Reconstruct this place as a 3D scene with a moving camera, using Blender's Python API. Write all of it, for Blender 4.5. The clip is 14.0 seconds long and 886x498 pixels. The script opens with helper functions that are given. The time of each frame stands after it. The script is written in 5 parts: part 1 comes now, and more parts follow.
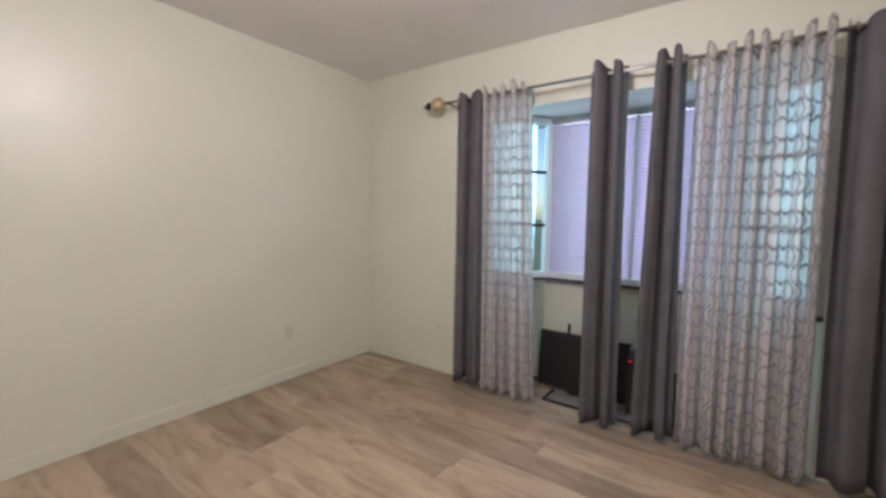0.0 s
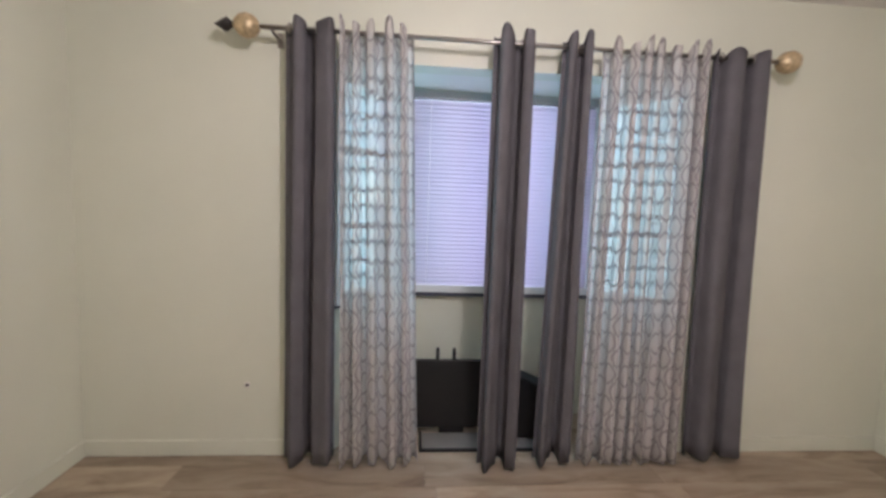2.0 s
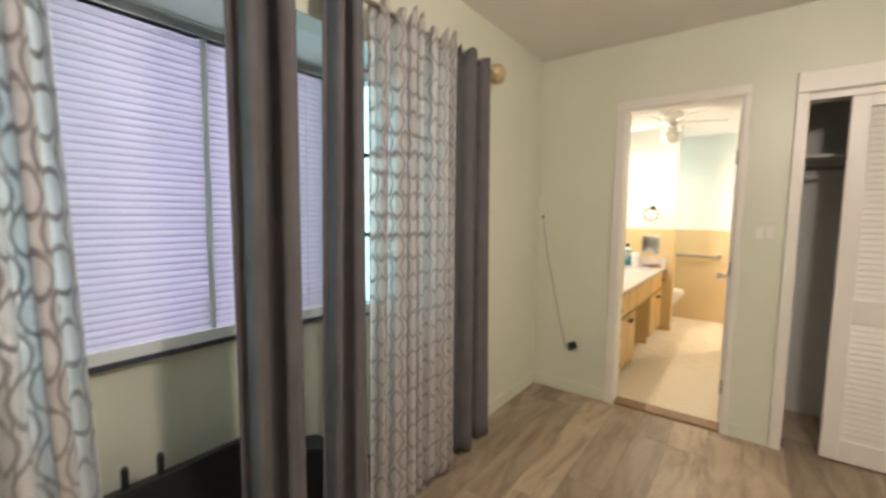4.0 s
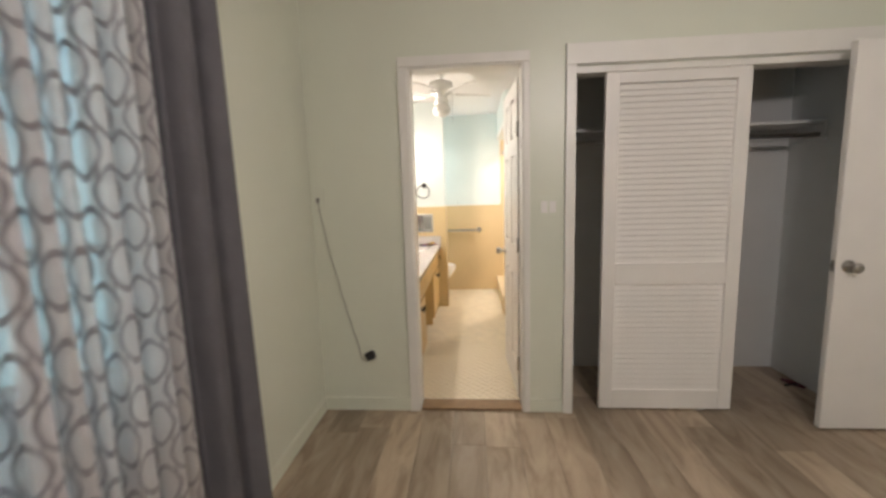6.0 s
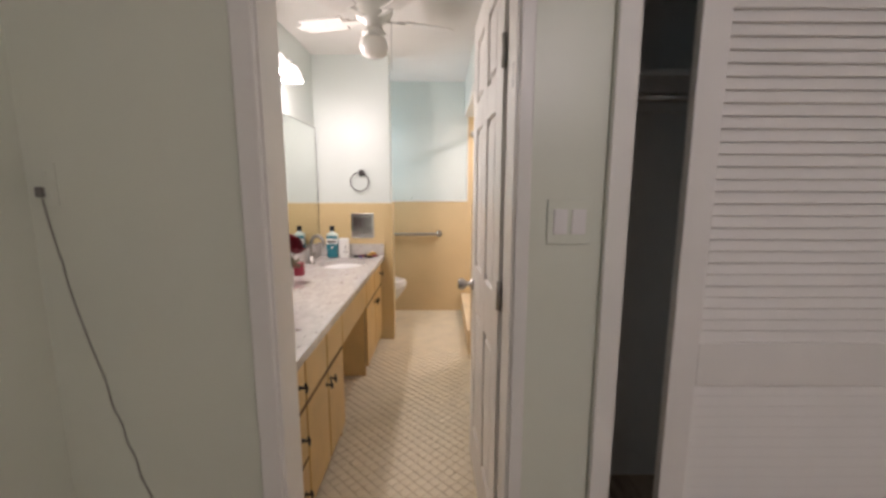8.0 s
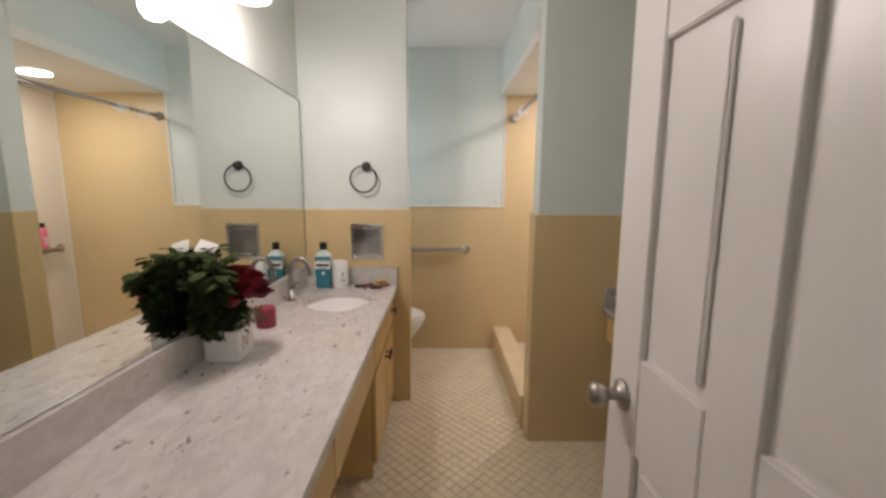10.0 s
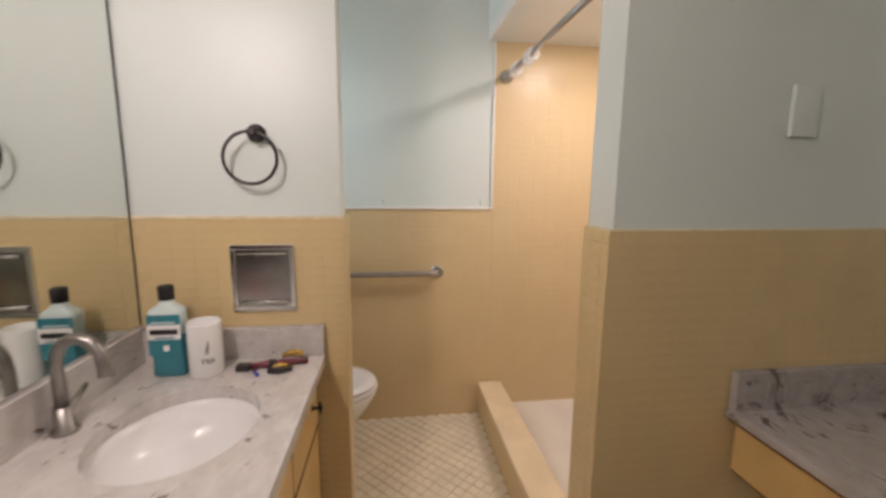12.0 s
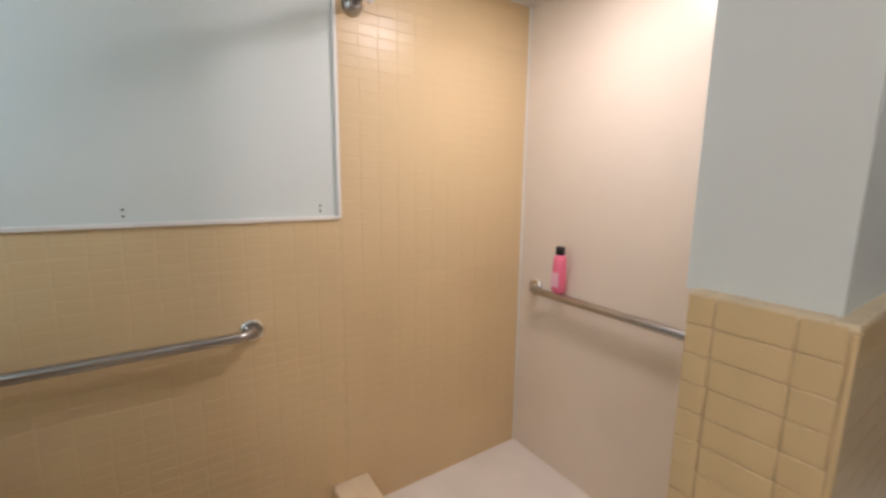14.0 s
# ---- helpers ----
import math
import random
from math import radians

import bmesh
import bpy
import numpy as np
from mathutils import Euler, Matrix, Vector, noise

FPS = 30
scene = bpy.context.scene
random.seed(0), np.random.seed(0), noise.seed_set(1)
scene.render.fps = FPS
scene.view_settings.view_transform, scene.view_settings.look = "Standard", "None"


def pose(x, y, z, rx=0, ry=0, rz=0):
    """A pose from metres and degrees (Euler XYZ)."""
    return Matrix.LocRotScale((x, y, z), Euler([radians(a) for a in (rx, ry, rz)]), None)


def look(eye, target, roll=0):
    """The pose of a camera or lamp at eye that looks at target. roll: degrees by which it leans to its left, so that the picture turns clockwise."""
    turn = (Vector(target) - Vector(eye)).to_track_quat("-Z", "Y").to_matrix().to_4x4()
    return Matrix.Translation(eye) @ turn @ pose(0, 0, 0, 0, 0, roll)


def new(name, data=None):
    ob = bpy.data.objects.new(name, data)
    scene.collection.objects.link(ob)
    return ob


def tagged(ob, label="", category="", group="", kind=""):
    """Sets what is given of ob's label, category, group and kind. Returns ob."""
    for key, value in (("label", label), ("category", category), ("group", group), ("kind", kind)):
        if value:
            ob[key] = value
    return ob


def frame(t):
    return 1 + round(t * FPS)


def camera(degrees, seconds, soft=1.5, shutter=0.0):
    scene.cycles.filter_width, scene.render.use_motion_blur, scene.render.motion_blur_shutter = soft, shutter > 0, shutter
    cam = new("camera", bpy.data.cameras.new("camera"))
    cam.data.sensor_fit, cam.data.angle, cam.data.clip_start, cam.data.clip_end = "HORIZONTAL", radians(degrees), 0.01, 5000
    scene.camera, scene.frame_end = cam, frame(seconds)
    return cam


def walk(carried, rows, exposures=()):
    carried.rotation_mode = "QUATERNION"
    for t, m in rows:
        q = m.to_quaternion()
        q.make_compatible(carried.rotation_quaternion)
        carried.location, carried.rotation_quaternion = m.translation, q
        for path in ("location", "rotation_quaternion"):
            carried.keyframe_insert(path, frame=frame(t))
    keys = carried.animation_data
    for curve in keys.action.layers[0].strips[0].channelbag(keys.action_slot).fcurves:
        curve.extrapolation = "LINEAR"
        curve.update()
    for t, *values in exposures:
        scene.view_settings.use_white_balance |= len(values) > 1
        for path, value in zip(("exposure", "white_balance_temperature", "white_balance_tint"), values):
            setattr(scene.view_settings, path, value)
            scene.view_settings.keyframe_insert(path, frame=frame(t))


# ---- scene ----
cam = camera(95.0, 14.0, soft=2.9, shutter=0.4)
PATH = [
    (0, (2.677, -1.674, 1.283), (1.058, -2.838, 1.126), 0.8),
    (0.5, (2.533, -1.931, 1.254), (0.726, -2.781, 1.138), 0.7),
    (1, (2.367, -2.205, 1.268), (0.451, -2.765, 1.148), 1.1),
    (1.5, (2.237, -2.504, 1.325), (0.259, -2.738, 1.152), 1.5),
    (2, (2.122, -2.788, 1.323), (0.136, -2.639, 1.142), 2.1),
    (2.5, (1.942, -2.976, 1.322), (0.030, -2.420, 1.139), 2.1),
    (5, (1.013, -3.004, 1.351), (0.414, -1.106, 1.153), -0.6),
    (5.5, (0.947, -2.755, 1.337), (0.58, -0.802, 1.112), -1.1),
    (6, (0.971, -2.388, 1.349), (0.817, -0.412, 1.08), -1.7),
    (6.5, (0.994, -2.054, 1.347), (0.957, -0.074, 1.064), -2.0),
    (7, (1.043, -1.708, 1.334), (1.059, 0.27, 1.041), -1.8),
    (7.5, (1.106, -1.367, 1.349), (1.114, 0.609, 1.037), -1.0),
    (8, (1.067, -1.061, 1.35), (1.074, 0.915, 1.041), 0.1),
    (10.5, (0.811, 0.236, 1.32), (0.834, 2.214, 1.03), 0.5),
    (11, (0.82, 0.509, 1.321), (0.9, 2.484, 1.017), 0.7),
    (11.5, (0.814, 0.781, 1.313), (0.967, 2.753, 1.017), 0.6),
    (12, (0.793, 1.075, 1.297), (1.046, 3.036, 0.998), 0.5),
    (12.5, (0.834, 1.345, 1.304), (1.192, 3.291, 1.014), 0.3),
    (13, (0.871, 1.525, 1.293), (1.372, 3.435, 0.98), 0.3),
    (13.5, (0.868, 1.711, 1.296), (1.653, 3.522, 0.968), 0.4),
    (14, (0.868, 1.887, 1.307), (1.956, 3.534, 0.986), 0.6),
]
EXPOSE = [(0, .10, 6200, 20), (2.7, .22, 6300, 20), (5.0, .10, 7800, 7), (5.5, -.02, 7200, 10), (6.0, -.08, 6450, 13), (7.0, -.24, 6400, 16),
          (7.5, -.49, 6250, 18), (8.2, -.72, 6150, 20), (10.3, -1.22, 6300, 18), (12.0, -1.15, 6350, 21), (13.0, -1.16, 6350, 23), (13.5, -1.18, 6250, 22), (14.0, -1.30, 6000, 21)]
walk(cam, [(t, look(e, g, r)) for t, e, g, r in PATH], EXPOSE)

# ---- light ----
world = bpy.data.worlds.new("sky")
scene.world = world
world.use_nodes = True
wt = world.node_tree
sky = wt.nodes.new("ShaderNodeTexSky")
sky.sky_type = 'NISHITA'
sky.sun_disc = False
sky.sun_elevation = radians(38)
sky.sun_rotation = radians(60)
wt.links.new(sky.outputs[0], wt.nodes["Background"].inputs[0])
wt.nodes["Background"].inputs[1].default_value = 0.12

sun = new("sun", bpy.data.lights.new("sun", "SUN"))
sun.data.energy = 2.0
sun.data.angle = radians(0.6)
sun.data.color = (1, .95, .88)
sun.matrix_world = look((0, 0, 0), (-math.sin(radians(60)), -math.cos(radians(60)), -math.tan(radians(38))))


def lamp(name, kind, at, watts, colour, size):
    d = bpy.data.lights.new(name, kind)
    d.energy, d.color = watts, colour
    if kind == "POINT":
        d.shadow_soft_size = size
    else:
        d.shape, d.size = 'DISK', size
    o = new(name, d)
    o.location = at
    return o


lamp("bedroom_ceiling_lamp", "POINT", (1.90, -2.35, 2.22), 60, (1, .905, .865), .10)
for yy in (1.24, 1.45):
    lamp("vanity_lamp", "POINT", (.19, yy, 1.925), 27.0, (1, .885, .79), .045)
lamp("shower_lamp", "AREA", (1.75, 2.65, 2.025), 18, (1, .90, .82), .156)


def day_panel(name, at, to, w, h, watts, colour):
    d = bpy.data.lights.new(name, "AREA")
    d.shape, d.size, d.size_y, d.energy, d.color = 'RECTANGLE', w, h, watts, colour
    o = new(name, d)
    o.matrix_world = look(at, to)


day_panel("daylight_centre", (-.60, -2.26, 1.44), (0, -2.26, 1.44), 1.2, 1.2, 25, (.92, .87, 1))
day_panel("daylight_alcove", (-.09, 2.83, 1.60), (.5, 2.83, 1.60), .46, .60, 6.5, (.88, .97, 1))
day_panel("daylight_south", (-.31, -3.18, 1.44), (.08, -2.63, 1.44), .5, 1.2, 3.6, (.48, .87, 1))
day_panel("daylight_north", (-.31, -1.34, 1.44), (.08, -1.89, 1.44), .5, 1.2, 3.6, (.48, .87, 1))


# ---- materials ----
def mat(name, colour, rough=.5, metal=0.0, var=.06, scale=6.0, bump=.05, grain=120.0, spec=.5):
    m = bpy.data.materials.new(name)
    m.use_nodes = True
    nt = m.node_tree
    b = nt.nodes["Principled BSDF"]
    b.inputs["Roughness"].default_value = rough
    b.inputs["Metallic"].default_value = metal
    b.inputs["Specular IOR Level"].default_value = spec
    tc = nt.nodes.new("ShaderNodeTexCoord")
    n1 = nt.nodes.new("ShaderNodeTexNoise")
    n1.inputs["Scale"].default_value = scale
    n1.inputs["Detail"].default_value = 4
    nt.links.new(tc.outputs["Object"], n1.inputs["Vector"])
    r = nt.nodes.new("ShaderNodeValToRGB")
    r.color_ramp.elements[0].position, r.color_ramp.elements[1].position = .3, .7
    r.color_ramp.elements[0].color = (*[c * (1 - var) for c in colour], 1)
    r.color_ramp.elements[1].color = (*[min(1, c * (1 + var)) for c in colour], 1)
    nt.links.new(n1.outputs["Fac"], r.inputs[0])
    nt.links.new(r.outputs[0], b.inputs["Base Color"])
    n2 = nt.nodes.new("ShaderNodeTexNoise")
    n2.inputs["Scale"].default_value = grain
    n2.inputs["Detail"].default_value = 3
    nt.links.new(tc.outputs["Object"], n2.inputs["Vector"])
    bp = nt.nodes.new("ShaderNodeBump")
    bp.inputs["Strength"].default_value = bump
    bp.inputs["Distance"].default_value = .004
    nt.links.new(n2.outputs["Fac"], bp.inputs["Height"])
    nt.links.new(bp.outputs[0], b.inputs["Normal"])
    return m


def node(m, kind, **sets):
    n = m.node_tree.nodes.new(kind)
    for k, v in sets.items():
        n.inputs[k.replace("_", " ")].default_value = v
    return n


def link(m, a, b):
    m.node_tree.links.new(a, b)


PAINT = mat("cream_green_paint", (.69, .71, .60), .36, var=.03, scale=1.5, bump=.07, grain=60)
MINT = mat("mint_paint", (.685, .738, .70), .42, var=.03, scale=1.5, bump=.10, grain=60)
CEIL = mat("ceiling_paint", (.82, .80, .77), .6, var=.03, scale=2, bump=.3, grain=90)
TRIM = mat("white_trim_paint", (.80, .78, .73), .35, var=.03, scale=5, bump=.05)
DOORW = mat("white_door_paint", (.80, .77, .73), .35, var=.03, scale=4, bump=.06)
CLOSET = mat("closet_paint", (.62, .62, .61), .6, var=.05, scale=2)
GREY = mat("charcoal_curtain", (.125, .120, .130), .85, var=.10, scale=9, bump=.35, grain=700, spec=.2)
STEEL = mat("brushed_steel", (.44, .42, .40), .28, 1, var=.06, scale=20, bump=.03)
NICKEL = mat("dull_nickel", (.33, .31, .29), .38, 1, var=.06, scale=20, bump=.03)
CHROME = mat("chrome", (.75, .74, .72), .12, 1, var=.03, scale=10, bump=.0)
BRONZE = mat("dark_bronze", (.05, .045, .045), .35, .6, var=.1, scale=20)
BLACKP = mat("black_plastic", (.006, .006, .007), .5, var=.1, scale=10)
BLACKM = mat("black_matte", (.012, .011, .012), .6, var=.15, scale=10)
GOLD = mat("aged_gold_resin", (.56, .44, .27), .4, .4, var=.3, scale=60, bump=.5, grain=90)
PORC = mat("white_porcelain", (.84, .83, .81), .22, var=.02, scale=4, bump=.0)
PAN = mat("shower_pan", (.80, .74, .66), .4, var=.05, scale=5)
CURB = mat("curb_stone", (.74, .60, .40), .4, var=.08, scale=8, bump=.1)
CAB = mat("honey_cabinet", (.66, .44, .17), .35, var=.10, scale=5, bump=.08)
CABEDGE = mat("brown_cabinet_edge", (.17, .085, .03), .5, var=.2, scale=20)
TILEY = mat("yellow_glazed_tile", (.66, .505, .265), .28, var=.05, scale=12, bump=.05, grain=30)
GROUTFAR = mat("pale_far_grout", (.68, .52, .30), .5, var=.05, scale=30)
TILEFAR = mat("yellow_far_tile", (.69, .525, .295), .34, var=.05, scale=2.5, bump=.04, grain=25)
GROUT = mat("dark_grout", (.64, .49, .255), .5, var=.06, scale=30, bump=.2)
FGROUT = mat("brown_floor_grout", (.60, .49, .33), .9, var=.25, scale=25, bump=.2)
FTILE = mat("cream_floor_tile", (.80, .71, .54), .35, var=.07, scale=9, bump=.05)
SILL = mat("dark_sill", (.05, .055, .085), .35, var=.2, scale=8)
FRAMEW = mat("window_frame_paint", (.72, .74, .74), .4, var=.04)
WAX = mat("red_wax", (.30, .025, .05), .45, var=.12, scale=20)
LEAF = mat("dark_leaf", (.030, .045, .013), .85, var=.5, scale=25, spec=.1)
LEAF2 = mat("grey_green_sprig", (.16, .17, .09), .6, var=.4, scale=25)
ROSE = mat("red_rose", (.16, .006, .016), .6, var=.35, scale=40)
CARD = mat("white_card", (.82, .80, .77), .6, var=.03)
TEAL = mat("teal_mouthwash", (.035, .20, .25), .15, var=.1, scale=8)
CLEARP = mat("pale_clear_plastic", (.62, .72, .70), .1, var=.05)
CANW = mat("white_enamel_canister", (.80, .79, .76), .25, var=.03)
PINK = mat("pink_plastic", (.80, .17, .27), .3, var=.08, scale=20)
MAROON = mat("maroon_plastic", (.13, .015, .03), .3, var=.2)
BLUEP = mat("blue_plastic", (.03, .05, .35), .3)
GOLDM = mat("gold_metal", (.75, .50, .15), .2, 1, var=.1)
GREYPLATE = mat("grey_plate", (.20, .185, .17), .5, var=.1)
RED_MARK = mat("dim_red_glass", (.5, .02, .02), .3)
RED_MARK.node_tree.nodes["Principled BSDF"].inputs["Emission Color"].default_value = (1, .03, .05, 1)
RED_MARK.node_tree.nodes["Principled BSDF"].inputs["Emission Strength"].default_value = .8
BULB = mat("lit_bulb", (.9, .85, .75), .3)
BULB.node_tree.nodes["Principled BSDF"].inputs["Emission Color"].default_value = (1, .80, .55, 1)
BULB.node_tree.nodes["Principled BSDF"].inputs["Emission Strength"].default_value = 6
STONEW = mat("outdoor_ground", (.16, .20, .12), .9, var=.4, scale=3, bump=.5, grain=20)


def tile_wall(name, colour, rough, w=.063, h=.031, strength=.5):
    m = mat(name, colour, rough, var=.04, scale=2.5, bump=.02)
    tc = node(m, "ShaderNodeTexCoord")
    sp = node(m, "ShaderNodeSeparateXYZ")
    ad = m.node_tree.nodes.new("ShaderNodeMath")
    cb = node(m, "ShaderNodeCombineXYZ")
    link(m, tc.outputs["Object"], sp.inputs[0])
    link(m, sp.outputs["X"], ad.inputs[0])
    link(m, sp.outputs["Y"], ad.inputs[1])
    link(m, ad.outputs[0], cb.inputs["X"])
    link(m, sp.outputs["Z"], cb.inputs["Y"])
    br = node(m, "ShaderNodeTexBrick", Scale=1.0, Mortar_Size=.0012, Mortar_Smooth=.6, Brick_Width=w, Row_Height=h)
    br.offset = 0
    br.inputs["Color1"].default_value = br.inputs["Color2"].default_value = (1, 1, 1, 1)
    br.inputs["Mortar"].default_value = (0, 0, 0, 1)
    link(m, cb.outputs[0], br.inputs["Vector"])
    bp = node(m, "ShaderNodeBump", Strength=strength, Distance=.002)
    link(m, br.outputs["Color"], bp.inputs["Height"])
    link(m, bp.outputs[0], m.node_tree.nodes["Principled BSDF"].inputs["Normal"])
    return m


TILEWALL = tile_wall("yellow_tile_wall", (.67, .495, .25), .40)
TILEPALE = tile_wall("pale_tile_wall", (.74, .65, .53), .32, strength=.12)


def plank_material():
    m = mat("weathered_oak_vinyl", (.34, .27, .19), .42, var=.2, bump=.0)
    nt = m.node_tree
    b = nt.nodes["Principled BSDF"]
    tc = node(m, "ShaderNodeTexCoord")
    oi = node(m, "ShaderNodeObjectInfo")
    mp = node(m, "ShaderNodeMapping")
    mp.inputs["Scale"].default_value = (6, 1.3, 1)
    off = nt.nodes.new("ShaderNodeVectorMath")
    off.operation = 'SCALE'
    off.inputs[0].default_value = (40, 40, 0)
    link(m, oi.outputs["Random"], off.inputs["Scale"])
    link(m, off.outputs[0], mp.inputs["Location"])
    link(m, tc.outputs["Object"], mp.inputs["Vector"])
    n = node(m, "ShaderNodeTexNoise", Scale=1.6, Detail=6.0, Roughness=.6, Distortion=.9)
    link(m, mp.outputs[0], n.inputs["Vector"])
    r = node(m, "ShaderNodeValToRGB")
    e = r.color_ramp.elements
    e[0].position, e[0].color = .30, (.235, .172, .118, 1)
    e[1].position, e[1].color = .72, (.50, .41, .305, 1)
    k = e.new(.5)
    k.color = (.40, .315, .225, 1)
    link(m, n.outputs["Fac"], r.inputs[0])
    hv = node(m, "ShaderNodeHueSaturation")
    mr = node(m, "ShaderNodeMapRange")
    mr.inputs["To Min"].default_value, mr.inputs["To Max"].default_value = .72, 1.18
    link(m, oi.outputs["Random"], mr.inputs["Value"])
    link(m, mr.outputs[0], hv.inputs["Value"])
    link(m, r.outputs[0], hv.inputs["Color"])
    link(m, hv.outputs[0], b.inputs["Base Color"])
    bp = node(m, "ShaderNodeBump", Strength=.12, Distance=.002)
    link(m, n.outputs["Fac"], bp.inputs["Height"])
    link(m, bp.outputs[0], b.inputs["Normal"])
    return m


PLANK = plank_material()


def granite_material():
    m = mat("speckled_granite", (.55, .5, .46), .16, var=.1, bump=.0)
    b = m.node_tree.nodes["Principled BSDF"]
    tc = node(m, "ShaderNodeTexCoord")
    mp = node(m, "ShaderNodeMapping")
    mp.inputs["Rotation"].default_value = (0, 0, .6)
    mp.inputs["Scale"].default_value = (1, .55, 1)
    link(m, tc.outputs["Object"], mp.inputs["Vector"])
    n = node(m, "ShaderNodeTexNoise", Scale=26.0, Detail=8.0, Roughness=.7, Distortion=.4)
    link(m, mp.outputs[0], n.inputs["Vector"])
    r = node(m, "ShaderNodeValToRGB")
    e = r.color_ramp.elements
    e[0].position, e[0].color = .28, (.50, .47, .455, 1)
    e[1].position, e[1].color = .60, (.62, .59, .56, 1)
    k = e.new(.45)
    k.color = (.55, .515, .485, 1)
    link(m, n.outputs["Fac"], r.inputs[0])
    n2 = node(m, "ShaderNodeTexNoise", Scale=30.0, Detail=4.0, Roughness=.65, Distortion=.5)
    link(m, mp.outputs[0], n2.inputs["Vector"])
    r2 = node(m, "ShaderNodeValToRGB")
    r2.color_ramp.elements[0].position, r2.color_ramp.elements[0].color = .325, (.36, .30, .26, 1)
    r2.color_ramp.elements[1].position, r2.color_ramp.elements[1].color = .375, (1, 1, 1, 1)
    link(m, n2.outputs["Fac"], r2.inputs[0])
    mx = node(m, "ShaderNodeMixRGB")
    mx.blend_type = 'MULTIPLY'
    mx.inputs[0].default_value = 1
    link(m, r.outputs[0], mx.inputs[1])
    link(m, r2.outputs[0], mx.inputs[2])
    link(m, mx.outputs[0], b.inputs["Base Color"])
    return m


GRANITE = granite_material()


def dimmed_veined_granite():
    m = granite_material()
    m.name = "dimmed_veined_granite"
    nt = m.node_tree
    b = nt.nodes["Principled BSDF"]
    old = b.inputs["Base Color"].links[0].from_socket
    tc = node(m, "ShaderNodeTexCoord")
    n = node(m, "ShaderNodeTexNoise", Scale=7.0, Detail=7.0, Roughness=.62, Distortion=1.6)
    link(m, tc.outputs["Object"], n.inputs["Vector"])
    r = node(m, "ShaderNodeValToRGB")
    # Veins in the stone; the pale stop also paints in this corner's dim light.
    r.color_ramp.elements[0].position, r.color_ramp.elements[0].color = .36, (.26, .22, .22, 1)
    r.color_ramp.elements[1].position, r.color_ramp.elements[1].color = .44, (.74, .72, .72, 1)
    link(m, n.outputs["Fac"], r.inputs[0])
    mx = node(m, "ShaderNodeMixRGB")
    mx.blend_type = 'MULTIPLY'
    mx.inputs[0].default_value = 1
    link(m, old, mx.inputs[1])
    link(m, r.outputs[0], mx.inputs[2])
    link(m, mx.outputs[0], b.inputs["Base Color"])
    return m


GRANITE_VEINED_DIM = dimmed_veined_granite()


def sheer_material():
    m = bpy.data.materials.new("trellis_sheer")
    m.use_nodes = True
    nt = m.node_tree
    nt.nodes.remove(nt.nodes["Principled BSDF"])
    out = nt.nodes["Material Output"]
    uv = node(m, "ShaderNodeUVMap")
    sp = node(m, "ShaderNodeSeparateXYZ")
    link(m, uv.outputs[0], sp.inputs[0])

    def mth(op, a, b=None):
        n = nt.nodes.new("ShaderNodeMath")
        n.operation = op
        for i, v in enumerate((a, b)):
            if v is None:
                continue
            if isinstance(v, (int, float)):
                n.inputs[i].default_value = v
            else:
                link(m, v, n.inputs[i])
        return n.outputs[0]

    wob = node(m, "ShaderNodeTexNoise", Scale=7.0, Detail=2.0)
    link(m, uv.outputs[0], wob.inputs["Vector"])
    shift = mth('MULTIPLY', mth('SUBTRACT', wob.outputs["Fac"], .5), .032)
    cu = mth('COSINE', mth('MULTIPLY', mth('ADD', sp.outputs["X"], shift), 2 * math.pi / .110))
    cv = mth('COSINE', mth('MULTIPLY', mth('ADD', sp.outputs["Y"], shift), 2 * math.pi / .172))
    f = mth('ABSOLUTE', mth('ADD', cu, cv))
    ring = mth('LESS_THAN', mth('ABSOLUTE', mth('SUBTRACT', f, .62)), .28)
    rays = mth('LESS_THAN', mth('ABSOLUTE', cu), .15)
    rays = mth('MULTIPLY', rays, mth('LESS_THAN', f, .5))
    line = mth('MAXIMUM', ring, rays)
    col = node(m, "ShaderNodeMixRGB")
    col.inputs[1].default_value = (.82, .79, .77, 1)
    col.inputs[2].default_value = (.41, .38, .385, 1)
    link(m, line, col.inputs[0])
    d = node(m, "ShaderNodeBsdfDiffuse")
    t = node(m, "ShaderNodeBsdfTranslucent")
    link(m, col.outputs[0], d.inputs[0])
    link(m, col.outputs[0], t.inputs[0])
    a = node(m, "ShaderNodeMixShader")
    a.inputs[0].default_value = .5
    link(m, d.outputs[0], a.inputs[1])
    link(m, t.outputs[0], a.inputs[2])
    tr = node(m, "ShaderNodeBsdfTransparent")
    s = node(m, "ShaderNodeMixShader")
    mr = node(m, "ShaderNodeMapRange")
    mr.inputs["To Min"].default_value, mr.inputs["To Max"].default_value = .36, .12
    link(m, line, mr.inputs["Value"])
    link(m, mr.outputs[0], s.inputs[0])
    link(m, a.outputs[0], s.inputs[1])
    link(m, tr.outputs[0], s.inputs[2])
    link(m, s.outputs[0], out.inputs[0])
    return m


SHEER = sheer_material()


def slat_material():
    m = mat("white_blind_slat", (.72, .70, .76), .4, var=.03)
    nt = m.node_tree
    b = nt.nodes["Principled BSDF"]
    t = node(m, "ShaderNodeBsdfTranslucent")
    t.inputs[0].default_value = (.68, .65, .78, 1)
    s = node(m, "ShaderNodeMixShader")
    s.inputs[0].default_value = .35
    link(m, b.outputs[0], s.inputs[1])
    link(m, t.outputs[0], s.inputs[2])
    link(m, s.outputs[0], nt.nodes["Material Output"].inputs[0])
    return m


